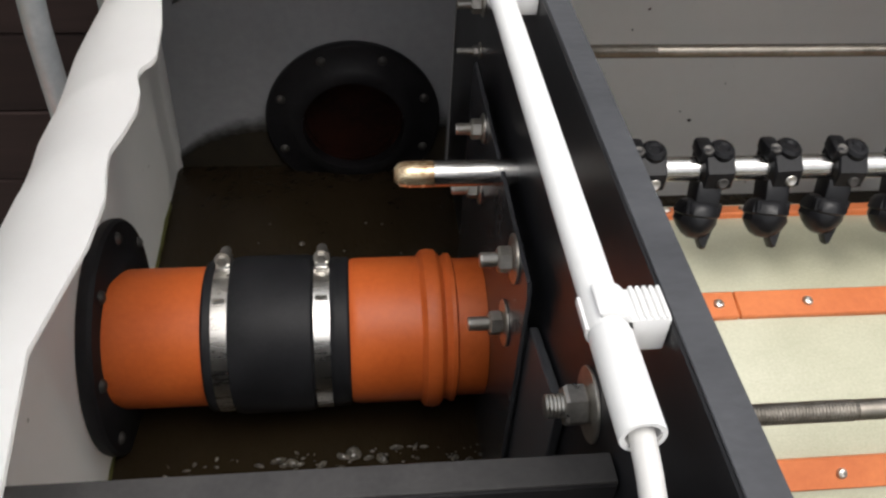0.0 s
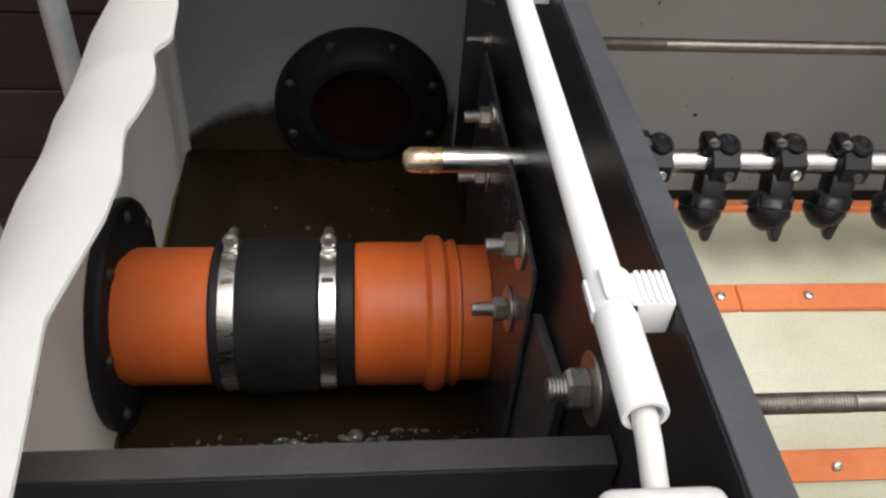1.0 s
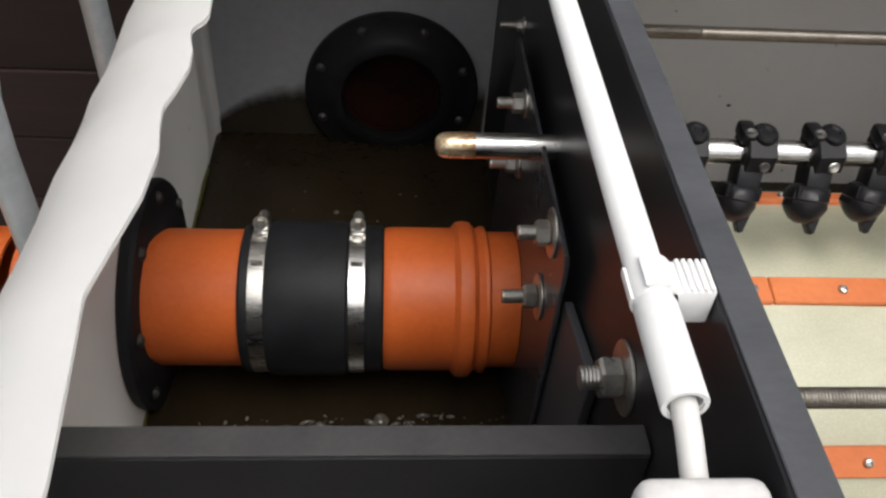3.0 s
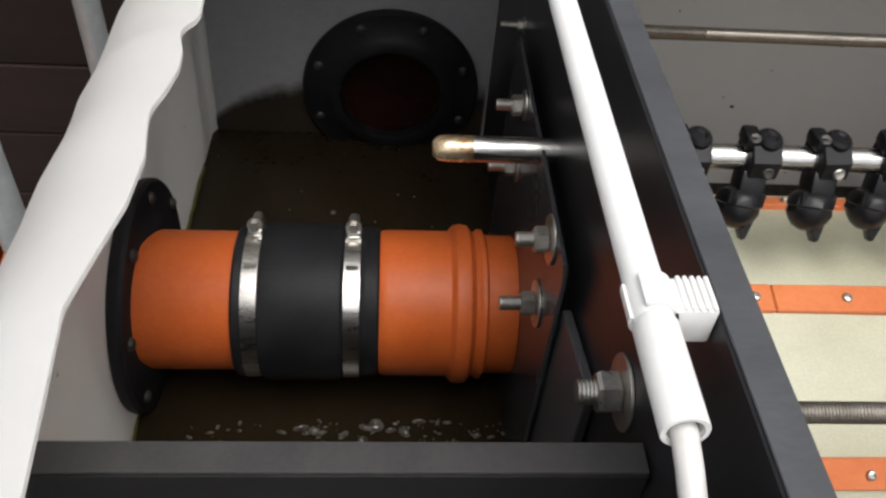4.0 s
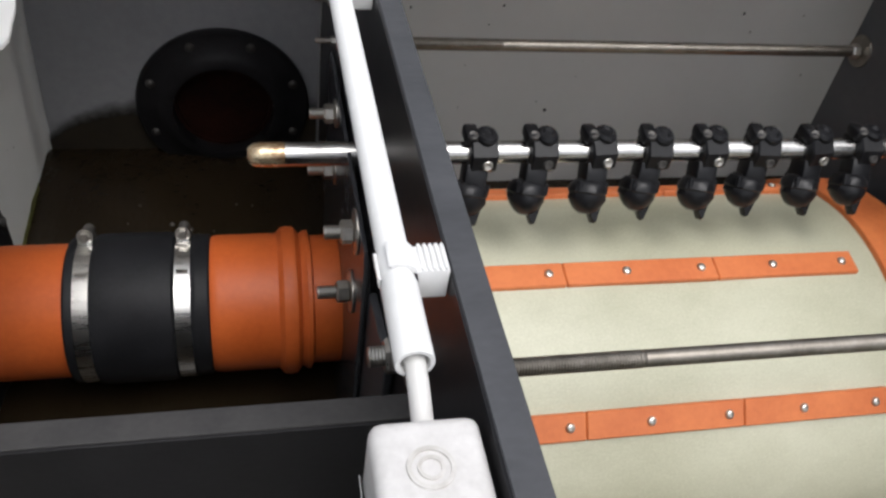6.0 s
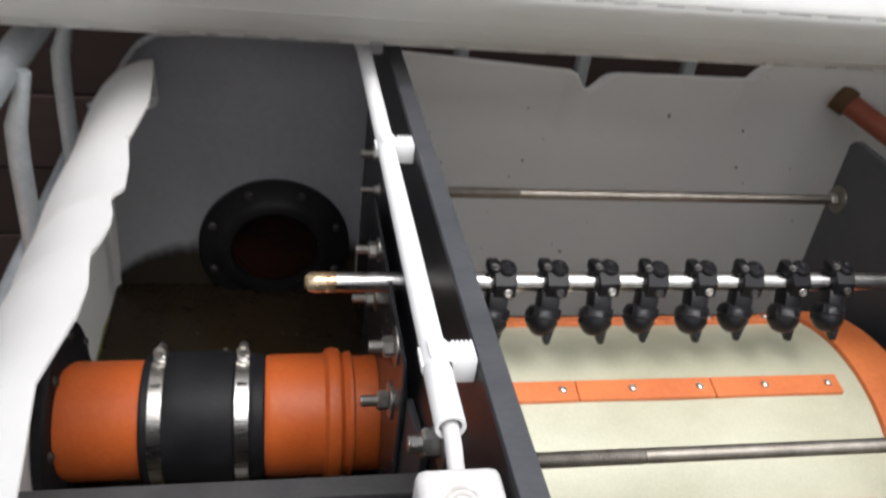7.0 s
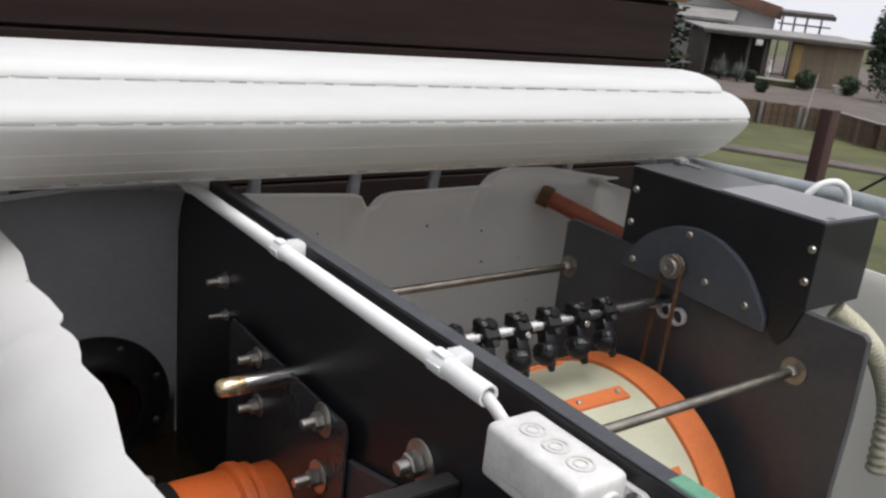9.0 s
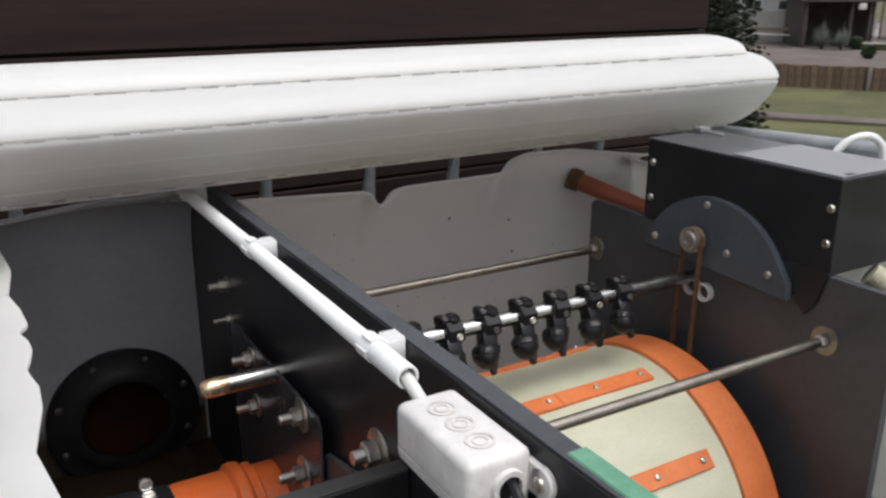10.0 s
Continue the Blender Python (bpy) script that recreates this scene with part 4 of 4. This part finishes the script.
out = [(0.477 + 0.136 * math.cos(radians(a)), 0.941 + 0.136 * math.sin(radians(a))) for a in range(17, 148, 5)] + [(0.345, 0.992), (0.343, 0.969)]
M_GEAR = mat("blue_grey_sheet", (0.060, 0.068, 0.082), (0.085, 0.095, 0.11), 0.42, scale=8, fine=120, bump=0.06)
part("plate", prism(B(), out, 0.7455, 0.7565, 0, 0.0008), M_GEAR, gear)
for y, z in ((0.585, 0.997), (0.488, 1.066), (0.375, 0.996), (0.446, 1.006)):
    part("screw", lathe(B(), (0.7455, y, z), (-1, 0, 0), [(0, 0.0055), (0.002, 0.0055), (0.0036, 0.0042), (0.004, 0.001)], 16), M_BOLT, gear)
pulley = thing("drive_pulley", (0.74, 0.499, 1.0145), "steel drive pulley with a brown belt", "pulley")
part("wheel", lathe(B(), (0.7455, 0.499, 1.0145), (-1, 0, 0), [(0, 0.009), (0.006, 0.009), (0.006, 0.0185), (0.008, 0.0185), (0.009, 0.0165), (0.016, 0.0165), (0.017, 0.0185), (0.019, 0.0185), (0.0195, 0.013), (0.024, 0.0125), (0.0245, 0.005), (0.022, 0.0045)], 36), M_BOLT, pulley)
bm = B()
top, low, rt, rl = (0.499, 1.0145), (DY, DZ), 0.018, 0.0205
loop_o = [(top[0] + rt * math.cos(radians(a)), top[1] + rt * math.sin(radians(a))) for a in range(0, 181, 15)] + [(low[0] + rl * math.cos(radians(a)), low[1] + rl * math.sin(radians(a))) for a in range(180, 361, 15)]
loop_i = [(top[0] + (rt - 0.003) * math.cos(radians(a)), top[1] + (rt - 0.003) * math.sin(radians(a))) for a in range(0, 181, 15)] + [(low[0] + (rl - 0.003) * math.cos(radians(a)), low[1] + (rl - 0.003) * math.sin(radians(a))) for a in range(180, 361, 15)]
n = len(loop_o)
vs = [[bm.verts.new((x, p[0], p[1])) for p in lp] for x, lp in ((0.7290, loop_o), (0.7365, loop_o), (0.7365, loop_i), (0.7290, loop_i))]
for a in range(4):
    p, q = vs[a], vs[(a + 1) % 4]
    for k in range(n):
        bm.faces.new((p[k], p[(k + 1) % n], q[(k + 1) % n], q[k]))
part("belt", bm, M_BELT, pulley, "rusty brown drive belt")
for y, z in ((0.512, 0.937), (0.487, 0.934)):
    hk = thing("pipe_clip", (0.757, y, z), "small white clip holding the spray tube", "clip", "tube clips on the end plate")
    part("loop", tube_ring(B(), (0.759, y, z), (-1, 0, 0), [(0, 0.0105), (0, 0.0140), (0.009, 0.0140), (0.009, 0.0105)], 24), M_PVC_OLD, hk)

# ---------------------------------------------------------------- pipe and hose at the back and right
drain = thing("orange_pipe", (0.85, 0.85, 1.0), "faded orange pipe slanting down inside the tank", "pipe")
part("tube", rod(B(), (0.842, 0.905, 1.010), (1.0, 0.70, 0.925), 0.0165, 24), M_RUSTPIPE, drain)
part("collar", rod(B(), (0.836, 0.9125, 1.0135), (0.850, 0.895, 1.006), 0.021, 24), M_BELT, drain, "dark grimy collar")
hose = thing("hose", (0.86, 0.22, 1.0), "cream corrugated hose hanging from the motor housing", "hose")
hp = curve_pts([(0.850, 0.300, 1.003), (0.866, 0.281, 0.987), (0.898, 0.263, 0.957), (0.932, 0.249, 0.912), (0.957, 0.238, 0.85), (0.962, 0.232, 0.75)], 150)
bm = B()
sweep(bm, hp, [0.0165 if k % 4 < 2 else 0.0140 for k in range(len(hp))], 16)
part("corrugated_tube", bm, M_HOSE, hose)
loop = thing("cable", (0.95, 0.4, 1.1), "white cable looping over the cage rail", "cable")
part("sheath", sweep(B(), curve_pts([(0.900, 0.432, 1.100), (0.914, 0.424, 1.128), (0.931, 0.414, 1.150), (0.949, 0.404, 1.158), (0.965, 0.396, 1.155), (0.975, 0.389, 1.141), (0.978, 0.385, 1.11), (0.978, 0.383, 1.05), (0.978, 0.381, 1.0)], 40), 0.0056, 12), M_PVC, loop)
latch = thing("latch", (0.86, 0.61, 1.1402), "small weathered grey bracket on the motor housing", "bracket")
part("body", box(B(), (0.846, 0.606, 1.1402), (0.868, 0.624, 1.150), 0.003), M_SHEENGREY, latch)
part("foot", box(B(), (0.858, 0.575, 1.1402), (0.864, 0.608, 1.1430), 0.001), M_SHEENGREY, latch)

# ---------------------------------------------------------------- rolled slat cover
roll = thing("slat_cover", (0.37, 0.74, 1.112), "rolled white plastic slat cover lying across the tank", "cover")
RX0, RX1 = -0.298, 1.036


def slat(name, prof, x0, x1):
    """A hollow slat: a closed profile in y and z, long along x, with rounded ends."""
    bm = B()
    cy, cz = sum(p[0] for p in prof) / len(prof), sum(p[1] for p in prof) / len(prof)
    rings = []
    for x, s in ((x0, 0.94), (x0 + 0.002, 0.985), (x0 + 0.006, 1.0), (x1 - 0.006, 1.0), (x1 - 0.002, 0.985), (x1, 0.94)):
        rings.append([bm.verts.new((x, cy + (p[0] - cy) * s, cz + (p[1] - cz) * s)) for p in prof])
    m = len(prof)
    for p, q in zip(rings, rings[1:]):
        for k in range(m):
            bm.faces.new((p[k], p[(k + 1) % m], q[(k + 1) % m], q[k]))
    bm.faces.new(rings[0][::-1])
    bm.faces.new(rings[-1])
    return part(name, bm, M_SLAT, roll)


def loop_of(ctrl, k=6):
    c = [V((0, *p)) for p in ctrl]
    m, res = len(c), []
    for i in range(m):
        p0, p1, p2, p3 = c[i - 1], c[i], c[(i + 1) % m], c[(i + 2) % m]
        for j in range(k):
            t = j / k
            q = 0.5 * (2 * p1 + (p2 - p0) * t + (2 * p0 - 5 * p1 + 4 * p2 - p3) * t * t + (3 * p1 - p0 - 3 * p2 + p3) * t**3)
            res.append((q.y, q.z))
    return res


slat("slat", loop_of([(0.820, 1.122), (0.770, 1.1125), (0.716, 1.1245), (0.671, 1.149), (0.6385, 1.182), (0.6225, 1.211), (0.660, 1.200), (0.72, 1.160), (0.80, 1.140)]), RX0, RX1)
slat("slat", loop_of([(0.6228, 1.2122), (0.632, 1.232), (0.655, 1.245), (0.690, 1.252), (0.74, 1.250), (0.80, 1.235), (0.82, 1.16), (0.73, 1.175), (0.665, 1.206)]), RX0 + 0.003, RX1 - 0.001)
slat("slat", loop_of([(0.671, 1.2505), (0.679, 1.265), (0.706, 1.2735), (0.745, 1.2775), (0.80, 1.274), (0.86, 1.252), (0.875, 1.20), (0.84, 1.14), (0.82, 1.20), (0.76, 1.2535), (0.71, 1.2550)]), RX0 + 0.004, RX1 - 0.028)
for y, z, r, gap in ((0.6226, 1.2118, 0.0008, 0.016), (0.6702, 1.2500, 0.0009, 0.022), (0.7035, 1.1297, 0.0012, 0.030)):
    x = RX0 + 0.006
    while x < RX1 - 0.05:
        d = 0.012 + 0.03 * random.random()
        part("seam_dash", rod(B(), (x, y, z), (x + d, y, z), r, 6), M_SEAM, roll, "short grey stretch of a slat joint")
        x += d + gap * (0.3 + 1.2 * random.random())
for k, (y, z) in enumerate(((0.7160, 1.1240), (0.708, 1.1275))):
    part("rib", rod(B(), (RX0 + 0.004, y, z), (RX1 - 0.006, y, z), 0.0011, 8), M_SLAT, roll)
for (y, z) in ((0.671, 1.1488), (0.654, 1.1645), (0.643, 1.1765), (0.633, 1.1900)):
    part("rib", rod(B(), (RX0 + 0.004, y, z), (RX1 - 0.006, y, z), 0.0004, 6), M_SLAT, roll)
axle = thing("roller_axle", (RX0 - 0.05, 0.73, 1.19), "grey axle end in the slat roll", "axle")
part("shaft", rod(B(), (RX0 - 0.09, 0.735, 1.19), (RX0 + 0.002, 0.735, 1.19), 0.022, 24), M_GALV, axle)
part("cap", rod(B(), (RX0 - 0.010, 0.735, 1.19), (RX0 - 0.0005, 0.735, 1.19), 0.045, 28), M_PVC_OLD, axle)

# ---------------------------------------------------------------- garden and houses far off
EYE_FAR = V((-0.25, -0.3, 1.37))


def far_at(az, dist, z):
    a = radians(az)
    return V((EYE_FAR.x + dist * math.sin(a), EYE_FAR.y + dist * math.cos(a), z))


FACE = 56.15
FU, FV = V((math.cos(radians(FACE)), -math.sin(radians(FACE)), 0)), V((math.sin(radians(FACE)), math.cos(radians(FACE)), 0))
FM = Matrix(((FU.x, FV.x, 0, EYE_FAR.x), (FU.y, FV.y, 0, EYE_FAR.y), (0, 0, 1, 0), (0, 0, 0, 1)))


def fpart(name, bm, material, parent=None, label="", flat=False):
    bmesh.ops.transform(bm, matrix=FM, verts=bm.verts)
    return part(name, bm, material, parent, label, flat)


def fpos(u, v, z):
    return FM @ V((u, v, z))


LAWN, TERR = -2.24, -1.44
# pale overcast sky low over the far distance
M_HAZE = bpy.data.materials.new("overcast_haze")
M_HAZE.use_nodes = True
hn = M_HAZE.node_tree.nodes
hn["Principled BSDF"].inputs["Base Color"].default_value = (0, 0, 0, 1)
hn["Principled BSDF"].inputs["Emission Color"].default_value = (0.84, 0.83, 0.87, 1)
hn["Principled BSDF"].inputs["Emission Strength"].default_value = 0.85
bm = B()
arc = [[bm.verts.new(far_at(az, 320, z)) for z in (-6, 10, 30, 60)] for az in range(36, 84, 4)]
for p, q in zip(arc, arc[1:]):
    for i in range(3):
        bm.faces.new((p[i], q[i], q[i + 1], p[i + 1]))
tagged(part("backdrop", bm, M_HAZE), "pale overcast sky in the far distance", "sky", kind="structure")

# retaining wall of upright sleepers, with the terrace behind it; its right end comes forward
tagged(fpart("ground_terrace", prism(B(), [(-14, 33.2), (2.7, 32.9), (3.9, 30.2), (20, 28), (20, 75), (-14, 75)], LAWN - 0.1, TERR, 2, 0.02), M_EARTH), "gravel terrace above the lawn", "terrace", kind="structure")
wall = thing("retaining_wall", fpos(0, 33.0, LAWN), "low retaining wall of upright timber sleepers", "retaining wall")
slp = None
for (u0, v0), (u1, v1) in (((-8.0, 33.1), (2.62, 32.8)), ((2.72, 32.6), (3.95, 30.0)), ((4.0, 29.95), (8.0, 29.0))):
    run = math.hypot(u1 - u0, v1 - v0)
    turn = math.atan2(v1 - v0, u1 - u0) - radians(FACE)
    for k in range(int(run / 0.25)):
        f = (k + 0.5) * 0.25 / run
        at = fpos(u0 + (u1 - u0) * f, v0 + (v1 - v0) * f, LAWN - 0.06 * random.random()) - wall.location
        m = Matrix.Translation(at) @ Matrix.Rotation(turn, 4, "Z")
        if slp is None:
            slp = part("sleeper", box(B(), (-0.118, -0.09, -0.05), (0.118, 0.09, 0.84), 0.02, 1), M_SLEEPER)
            slp.parent, slp.matrix_basis = wall, m
        else:
            shared("sleeper", slp.data, wall, m)
fpart("coping", prism(B(), [(2.74, 32.75), (3.98, 30.12), (8.0, 29.15), (8.0, 28.9), (3.86, 29.88), (2.62, 32.55)], TERR + 0.0, TERR + 0.05, 2, 0.01), M_FELT, wall, "pale stone coping")
for u in (0.38, 1.70, 1.92):
    stake = thing("concrete_post", fpos(u, 32.75, LAWN), "short pale concrete post before the sleeper wall", "post", "posts at the sleeper wall")
    fpart("shaft", box(B(), (u - 0.06, 32.70, LAWN), (u + 0.06, 32.82, TERR - 0.02), 0.02), M_FELT, stake)
pole = thing("garden_pole", fpos(1.95, 33.4, TERR), "thin grey metal pole on the terrace", "pole")
part("shaft", rod(B(), fpos(1.86, 32.5, LAWN), fpos(2.05, 33.4, -0.30), 0.014, 8), M_GALV, pole)
edging = thing("stone_edging", fpos(0, 25, LAWN), "low pale stone edging across the lawn", "edging")
fpart("kerb", box(B(), (-8, 24.6, LAWN - 0.05), (12, 25.5, LAWN + 0.10), 0.03), M_EARTH, edging)

# shed with an open dark half and a boarded half
shed = thing("shed", fpos(1, 43, TERR), "long low garden shed, half open and half boarded", "shed")
S0, S1, S2 = -2.75, 1.25, 4.65
fpart("back_wall", box(B(), (S0, 45.6, TERR), (S1, 45.8, 0.62), 0.01), M_SHEDDARK, shed, "dark back wall of the open half")
fpart("side_wall", box(B(), (S0, 43.1, TERR), (S0 + 0.15, 45.6, 0.62), 0.01), M_SHEDDARK, shed)
fpart("roof", prism(B(), [(42.5, 0.66), (42.5, 0.73), (46.2, 0.93), (46.2, 0.85)], S0 - 0.35, S2 + 0.2, 0, 0.01), M_FELT, shed, "pale felt lean-to roof")
fpart("fascia", box(B(), (S0 - 0.3, 42.52, 0.52), (S2 + 0.15, 42.57, 0.656), 0.008), M_SHEDDARK, shed)
brd = None
u = S1 + 0.55
while u < S2:
    at = fpos(u + 0.10, 43.0 + 0.02 * random.random(), TERR) - shed.location
    m = Matrix.Translation(at) @ Matrix.Rotation(-radians(FACE), 4, "Z")
    if brd is None:
        brd = part("board", box(B(), (-0.098, -0.02, 0), (0.098, 0.02, 2.09), 0.008, 1), M_SHEDWALL)
        brd.parent, brd.matrix_basis = shed, m
    else:
        shared("board", brd.data, shed, m)
    u += 0.205
fpart("door", box(B(), (1.32, 42.95, TERR + 0.06), (1.80, 42.99, 0.42), 0.01), M_DOOR, shed, "ochre painted door")
for u in (S0 + 0.08, -0.75, 0.05, S1):
    fpart("post", box(B(), (u - 0.06, 42.8, TERR), (u + 0.06, 42.92, 0.60), 0.01), M_SHEDDARK, shed)
fpart("hanging_sign", box(B(), (-0.62, 42.44, 0.20), (-0.30, 42.48, 0.46), 0.01), M_POT, shed, "small pale board under the eaves")
fpart("lintel", box(B(), (S1 + 0.02, 42.98, 0.42), (S1 + 0.58, 43.04, 0.655), 0.008), M_SHEDDARK, shed)
shed.rotation_euler.z = radians(20)
shelter = thing("roof_shelter", fpos(1.9, 50, TERR), "open dark timber shelter with a flat roof", "shelter")
fpart("roof", prism(B(), [(49.0, 1.62), (49.0, 1.84), (52.0, 2.0), (52.0, 1.78)], 0.45, 3.25, 0, 0.02), M_SHEDDARK, shelter)
for u in (0.7, 1.3, 1.9, 2.6):
    fpart("post", box(B(), (u - 0.05, 49.2, TERR), (u + 0.05, 49.3, 1.64), 0.01), M_SHEDDARK, shelter)
fpart("rail", box(B(), (0.5, 49.16, 1.22), (3.1, 49.2, 1.30), 0.01), M_SHEDDARK, shelter)

house = thing("house", fpos(-4, 52, TERR), "white rendered house with brown tiled roof", "house")
fpart("wall", prism(B(), [(-12, TERR), (0.35, TERR), (0.35, 1.70), (-5.2, 2.95), (-12, 1.5)], 50, 58, 1, 0.02), M_WHITEWALL, house)
fpart("roof", prism(B(), [(-5.2, 2.70), (0.62, 1.42), (0.62, 2.05), (-5.2, 3.40), (-12.6, 1.85), (-12.6, 1.2)], 49.4, 58.5, 1, 0.02), M_TILE, house)
bay = fpart("bay", box(B(), (-6.4, 45.8, TERR), (-1.9, 50, 1.05), 0.02), M_WHITEWALL, house, "white rendered bay")
fpart("plinth", box(B(), (-6.42, 45.74, TERR), (-1.88, 45.8, -0.02), 0.01), M_RENDER, house, "grey base of the bay")
fpart("bay_roof", prism(B(), [(45.2, 1.00), (45.2, 1.14), (50, 1.7), (50, 1.3)], -6.7, -1.6, 0, 0.02), M_FELT, house)
for u in (-5.55, -3.98):
    w = fpart("window", box(B(), (u - 0.02, 45.70, 0.02), (u + 0.86, 45.82, 0.98), 0.01), M_PVC, house, "white framed window")
    for px in (0.06, 0.45):
        for pz in (0.08, 0.54):
            fpart("pane", box(B(), (u + px, 45.68, pz), (u + px + 0.33, 45.71, pz + 0.38), 0.002), M_GLASSDARK, w)
bench = thing("garden_bench", fpos(-3.9, 43.6, TERR), "pale garden bench before the house", "bench")
fpart("seat", box(B(), (-4.9, 43.3, -1.06), (-3.0, 43.7, -0.98), 0.02), M_POT, bench)
fpart("backrest", box(B(), (-4.9, 43.68, -0.85), (-3.0, 43.74, -0.68), 0.02), M_SHEDWALL, bench)
for u in (-4.8, -3.1):
    fpart("leg", box(B(), (u - 0.05, 43.35, TERR), (u + 0.05, 43.66, -1.06), 0.01), M_SHEDWALL, bench)
bed = thing("raised_bed", fpos(0.8, 41.7, TERR), "raised planting bed with a pale kerb", "bed")
fpart("soil", box(B(), (-0.15, 41.2, TERR), (1.75, 42.2, -1.14), 0.05), M_GRASS, bed)
fpart("kerb", box(B(), (-0.2, 41.17, -1.20), (1.8, 41.25, -1.12), 0.01), M_POT, bed, "pale kerb")


def leafy(name, at, rx, rz, count, leaf, material, label, category, seed, spiky=False):
    rnd = random.Random(seed)
    t = thing(name, at, label, category)
    part("trunk", lathe(B(), at, (0, 0, 1), [(0, rx * 0.10), (rz * 0.5, rx * 0.07), (rz * 1.2, rx * 0.02)], 8), M_BARK, t)
    bm = B()
    for k in range(count):
        d = V((rnd.gauss(0, 1), rnd.gauss(0, 1), rnd.gauss(0, 1))).normalized()
        rr = (0.45 + 0.55 * rnd.random()) * (1 + 0.22 * noise.noise(d * 2.2 + V((seed, 0, 0))))
        if spiky:
            d.z = abs(d.z)
        c = V(at) + V((d.x * rx * rr, d.y * rx * rr, rz * (0.15 if spiky else 1.0) + d.z * rz * rr))
        if spiky:
            a0 = V(at) + V((0, 0, rz * 0.15))
            s = d.cross(V((0, 0, 1))).normalized() * leaf * 0.25
            vs = [bm.verts.new(p) for p in (a0 - s, a0 + s, c)]
        else:
            u, w, q = frame_of(V((rnd.gauss(0, 1), rnd.gauss(0, 1), rnd.gauss(0, 1))))
            s = leaf * (0.6 + 0.8 * rnd.random())
            vs = [bm.verts.new(p) for p in (c - u * s, c - w * s * 0.5, c + u * s, c + w * s * 0.5)]
        bm.faces.new(vs)
    part("crown", bm, material, t, flat=True)
    return t


leafy("bush", far_at(48.9, 5.2, -2.2), 0.30, 1.92, 16000, 0.024, M_BUSH, "dark evergreen bush by the fence", "bush", 3)
leafy("yucca", fpos(-1.60, 40.9, TERR), 0.66, 1.05, 420, 0.12, M_GREYLEAF, "spiky grey-green yucca in front of the shed", "plant", 5, True)
leafy("yucca", fpos(-0.80, 40.8, TERR), 0.56, 0.95, 380, 0.12, M_GREYLEAF, "spiky grey-green yucca in front of the shed", "plant", 6, True)
for i, (u, v, r) in enumerate(((2.05, 41.0, 0.46), (3.85, 41.0, 0.46), (5.4, 40.0, 1.0), (-0.25, 41.3, 0.30), (0.27, 36.5, 0.26))):
    leafy("clipped_bush", fpos(u, v, TERR), r, r * 0.95, 1500, 0.06, M_LEAF, "small rounded dark shrub on the terrace", "bush", 11 + i)
leafy("tree", fpos(6.3, 50, TERR), 1.2, 2.2, 4200, 0.12, M_LEAF, "dark conifer beyond the shed roof", "tree", 21)
leafy("tree", fpos(-6.9, 42.5, TERR), 1.5, 1.3, 4200, 0.11, M_BUSH, "dark broad evergreen before the house", "tree", 22)
heron = thing("bird_statue", fpos(0.45, 41.6, -1.14), "white stone garden bird statue", "statue")
bm = B()
sweep(bm, [(0.45, 41.6, -1.14), (0.45, 41.6, -1.00), (0.46, 41.6, -0.88), (0.47, 41.6, -0.74), (0.50, 41.6, -0.58), (0.52, 41.6, -0.45), (0.505, 41.6, -0.39), (0.43, 41.6, -0.40)], [0.05, 0.075, 0.13, 0.10, 0.045, 0.04, 0.045, 0.010], 12)
bmesh.ops.transform(bm, matrix=FM, verts=bm.verts)
part("body", bm, M_POT, heron)
pot = thing("flower_pot", fpos(3.45, 41.0, TERR), "white stone flower pot on the terrace", "pot")
fpart("pot", tube_ring(B(), (3.45, 41.0, TERR), (0, 0, 1), [(0, 0.01), (0, 0.20), (0.30, 0.25), (0.32, 0.28), (0.38, 0.28), (0.38, 0.22), (0.06, 0.15), (0.05, 0.01)], 24), M_POT, pot)

# brown fence post and wire near the tank
near_post = thing("fence_post", far_at(60.3, 5.4, -2.2), "red-brown painted timber fence post", "post")
p = far_at(60.3, 5.4, 0)
part("post", box(B(), (p.x - 0.046, p.y - 0.040, -2.2), (p.x + 0.046, p.y + 0.040, 0.925), 0.006), M_POST, near_post)
a, b = far_at(60.5, 5.35, 0.30), far_at(66, 4.6, 0.85)
wire = thing("brace_wire", a, "thin dark bracing wire on the post", "wire")
part("strand", sweep(B(), [a, (a + b) / 2 - V((0, 0, 0.01)), b], 0.008, 8), M_NOZZLE, wire)
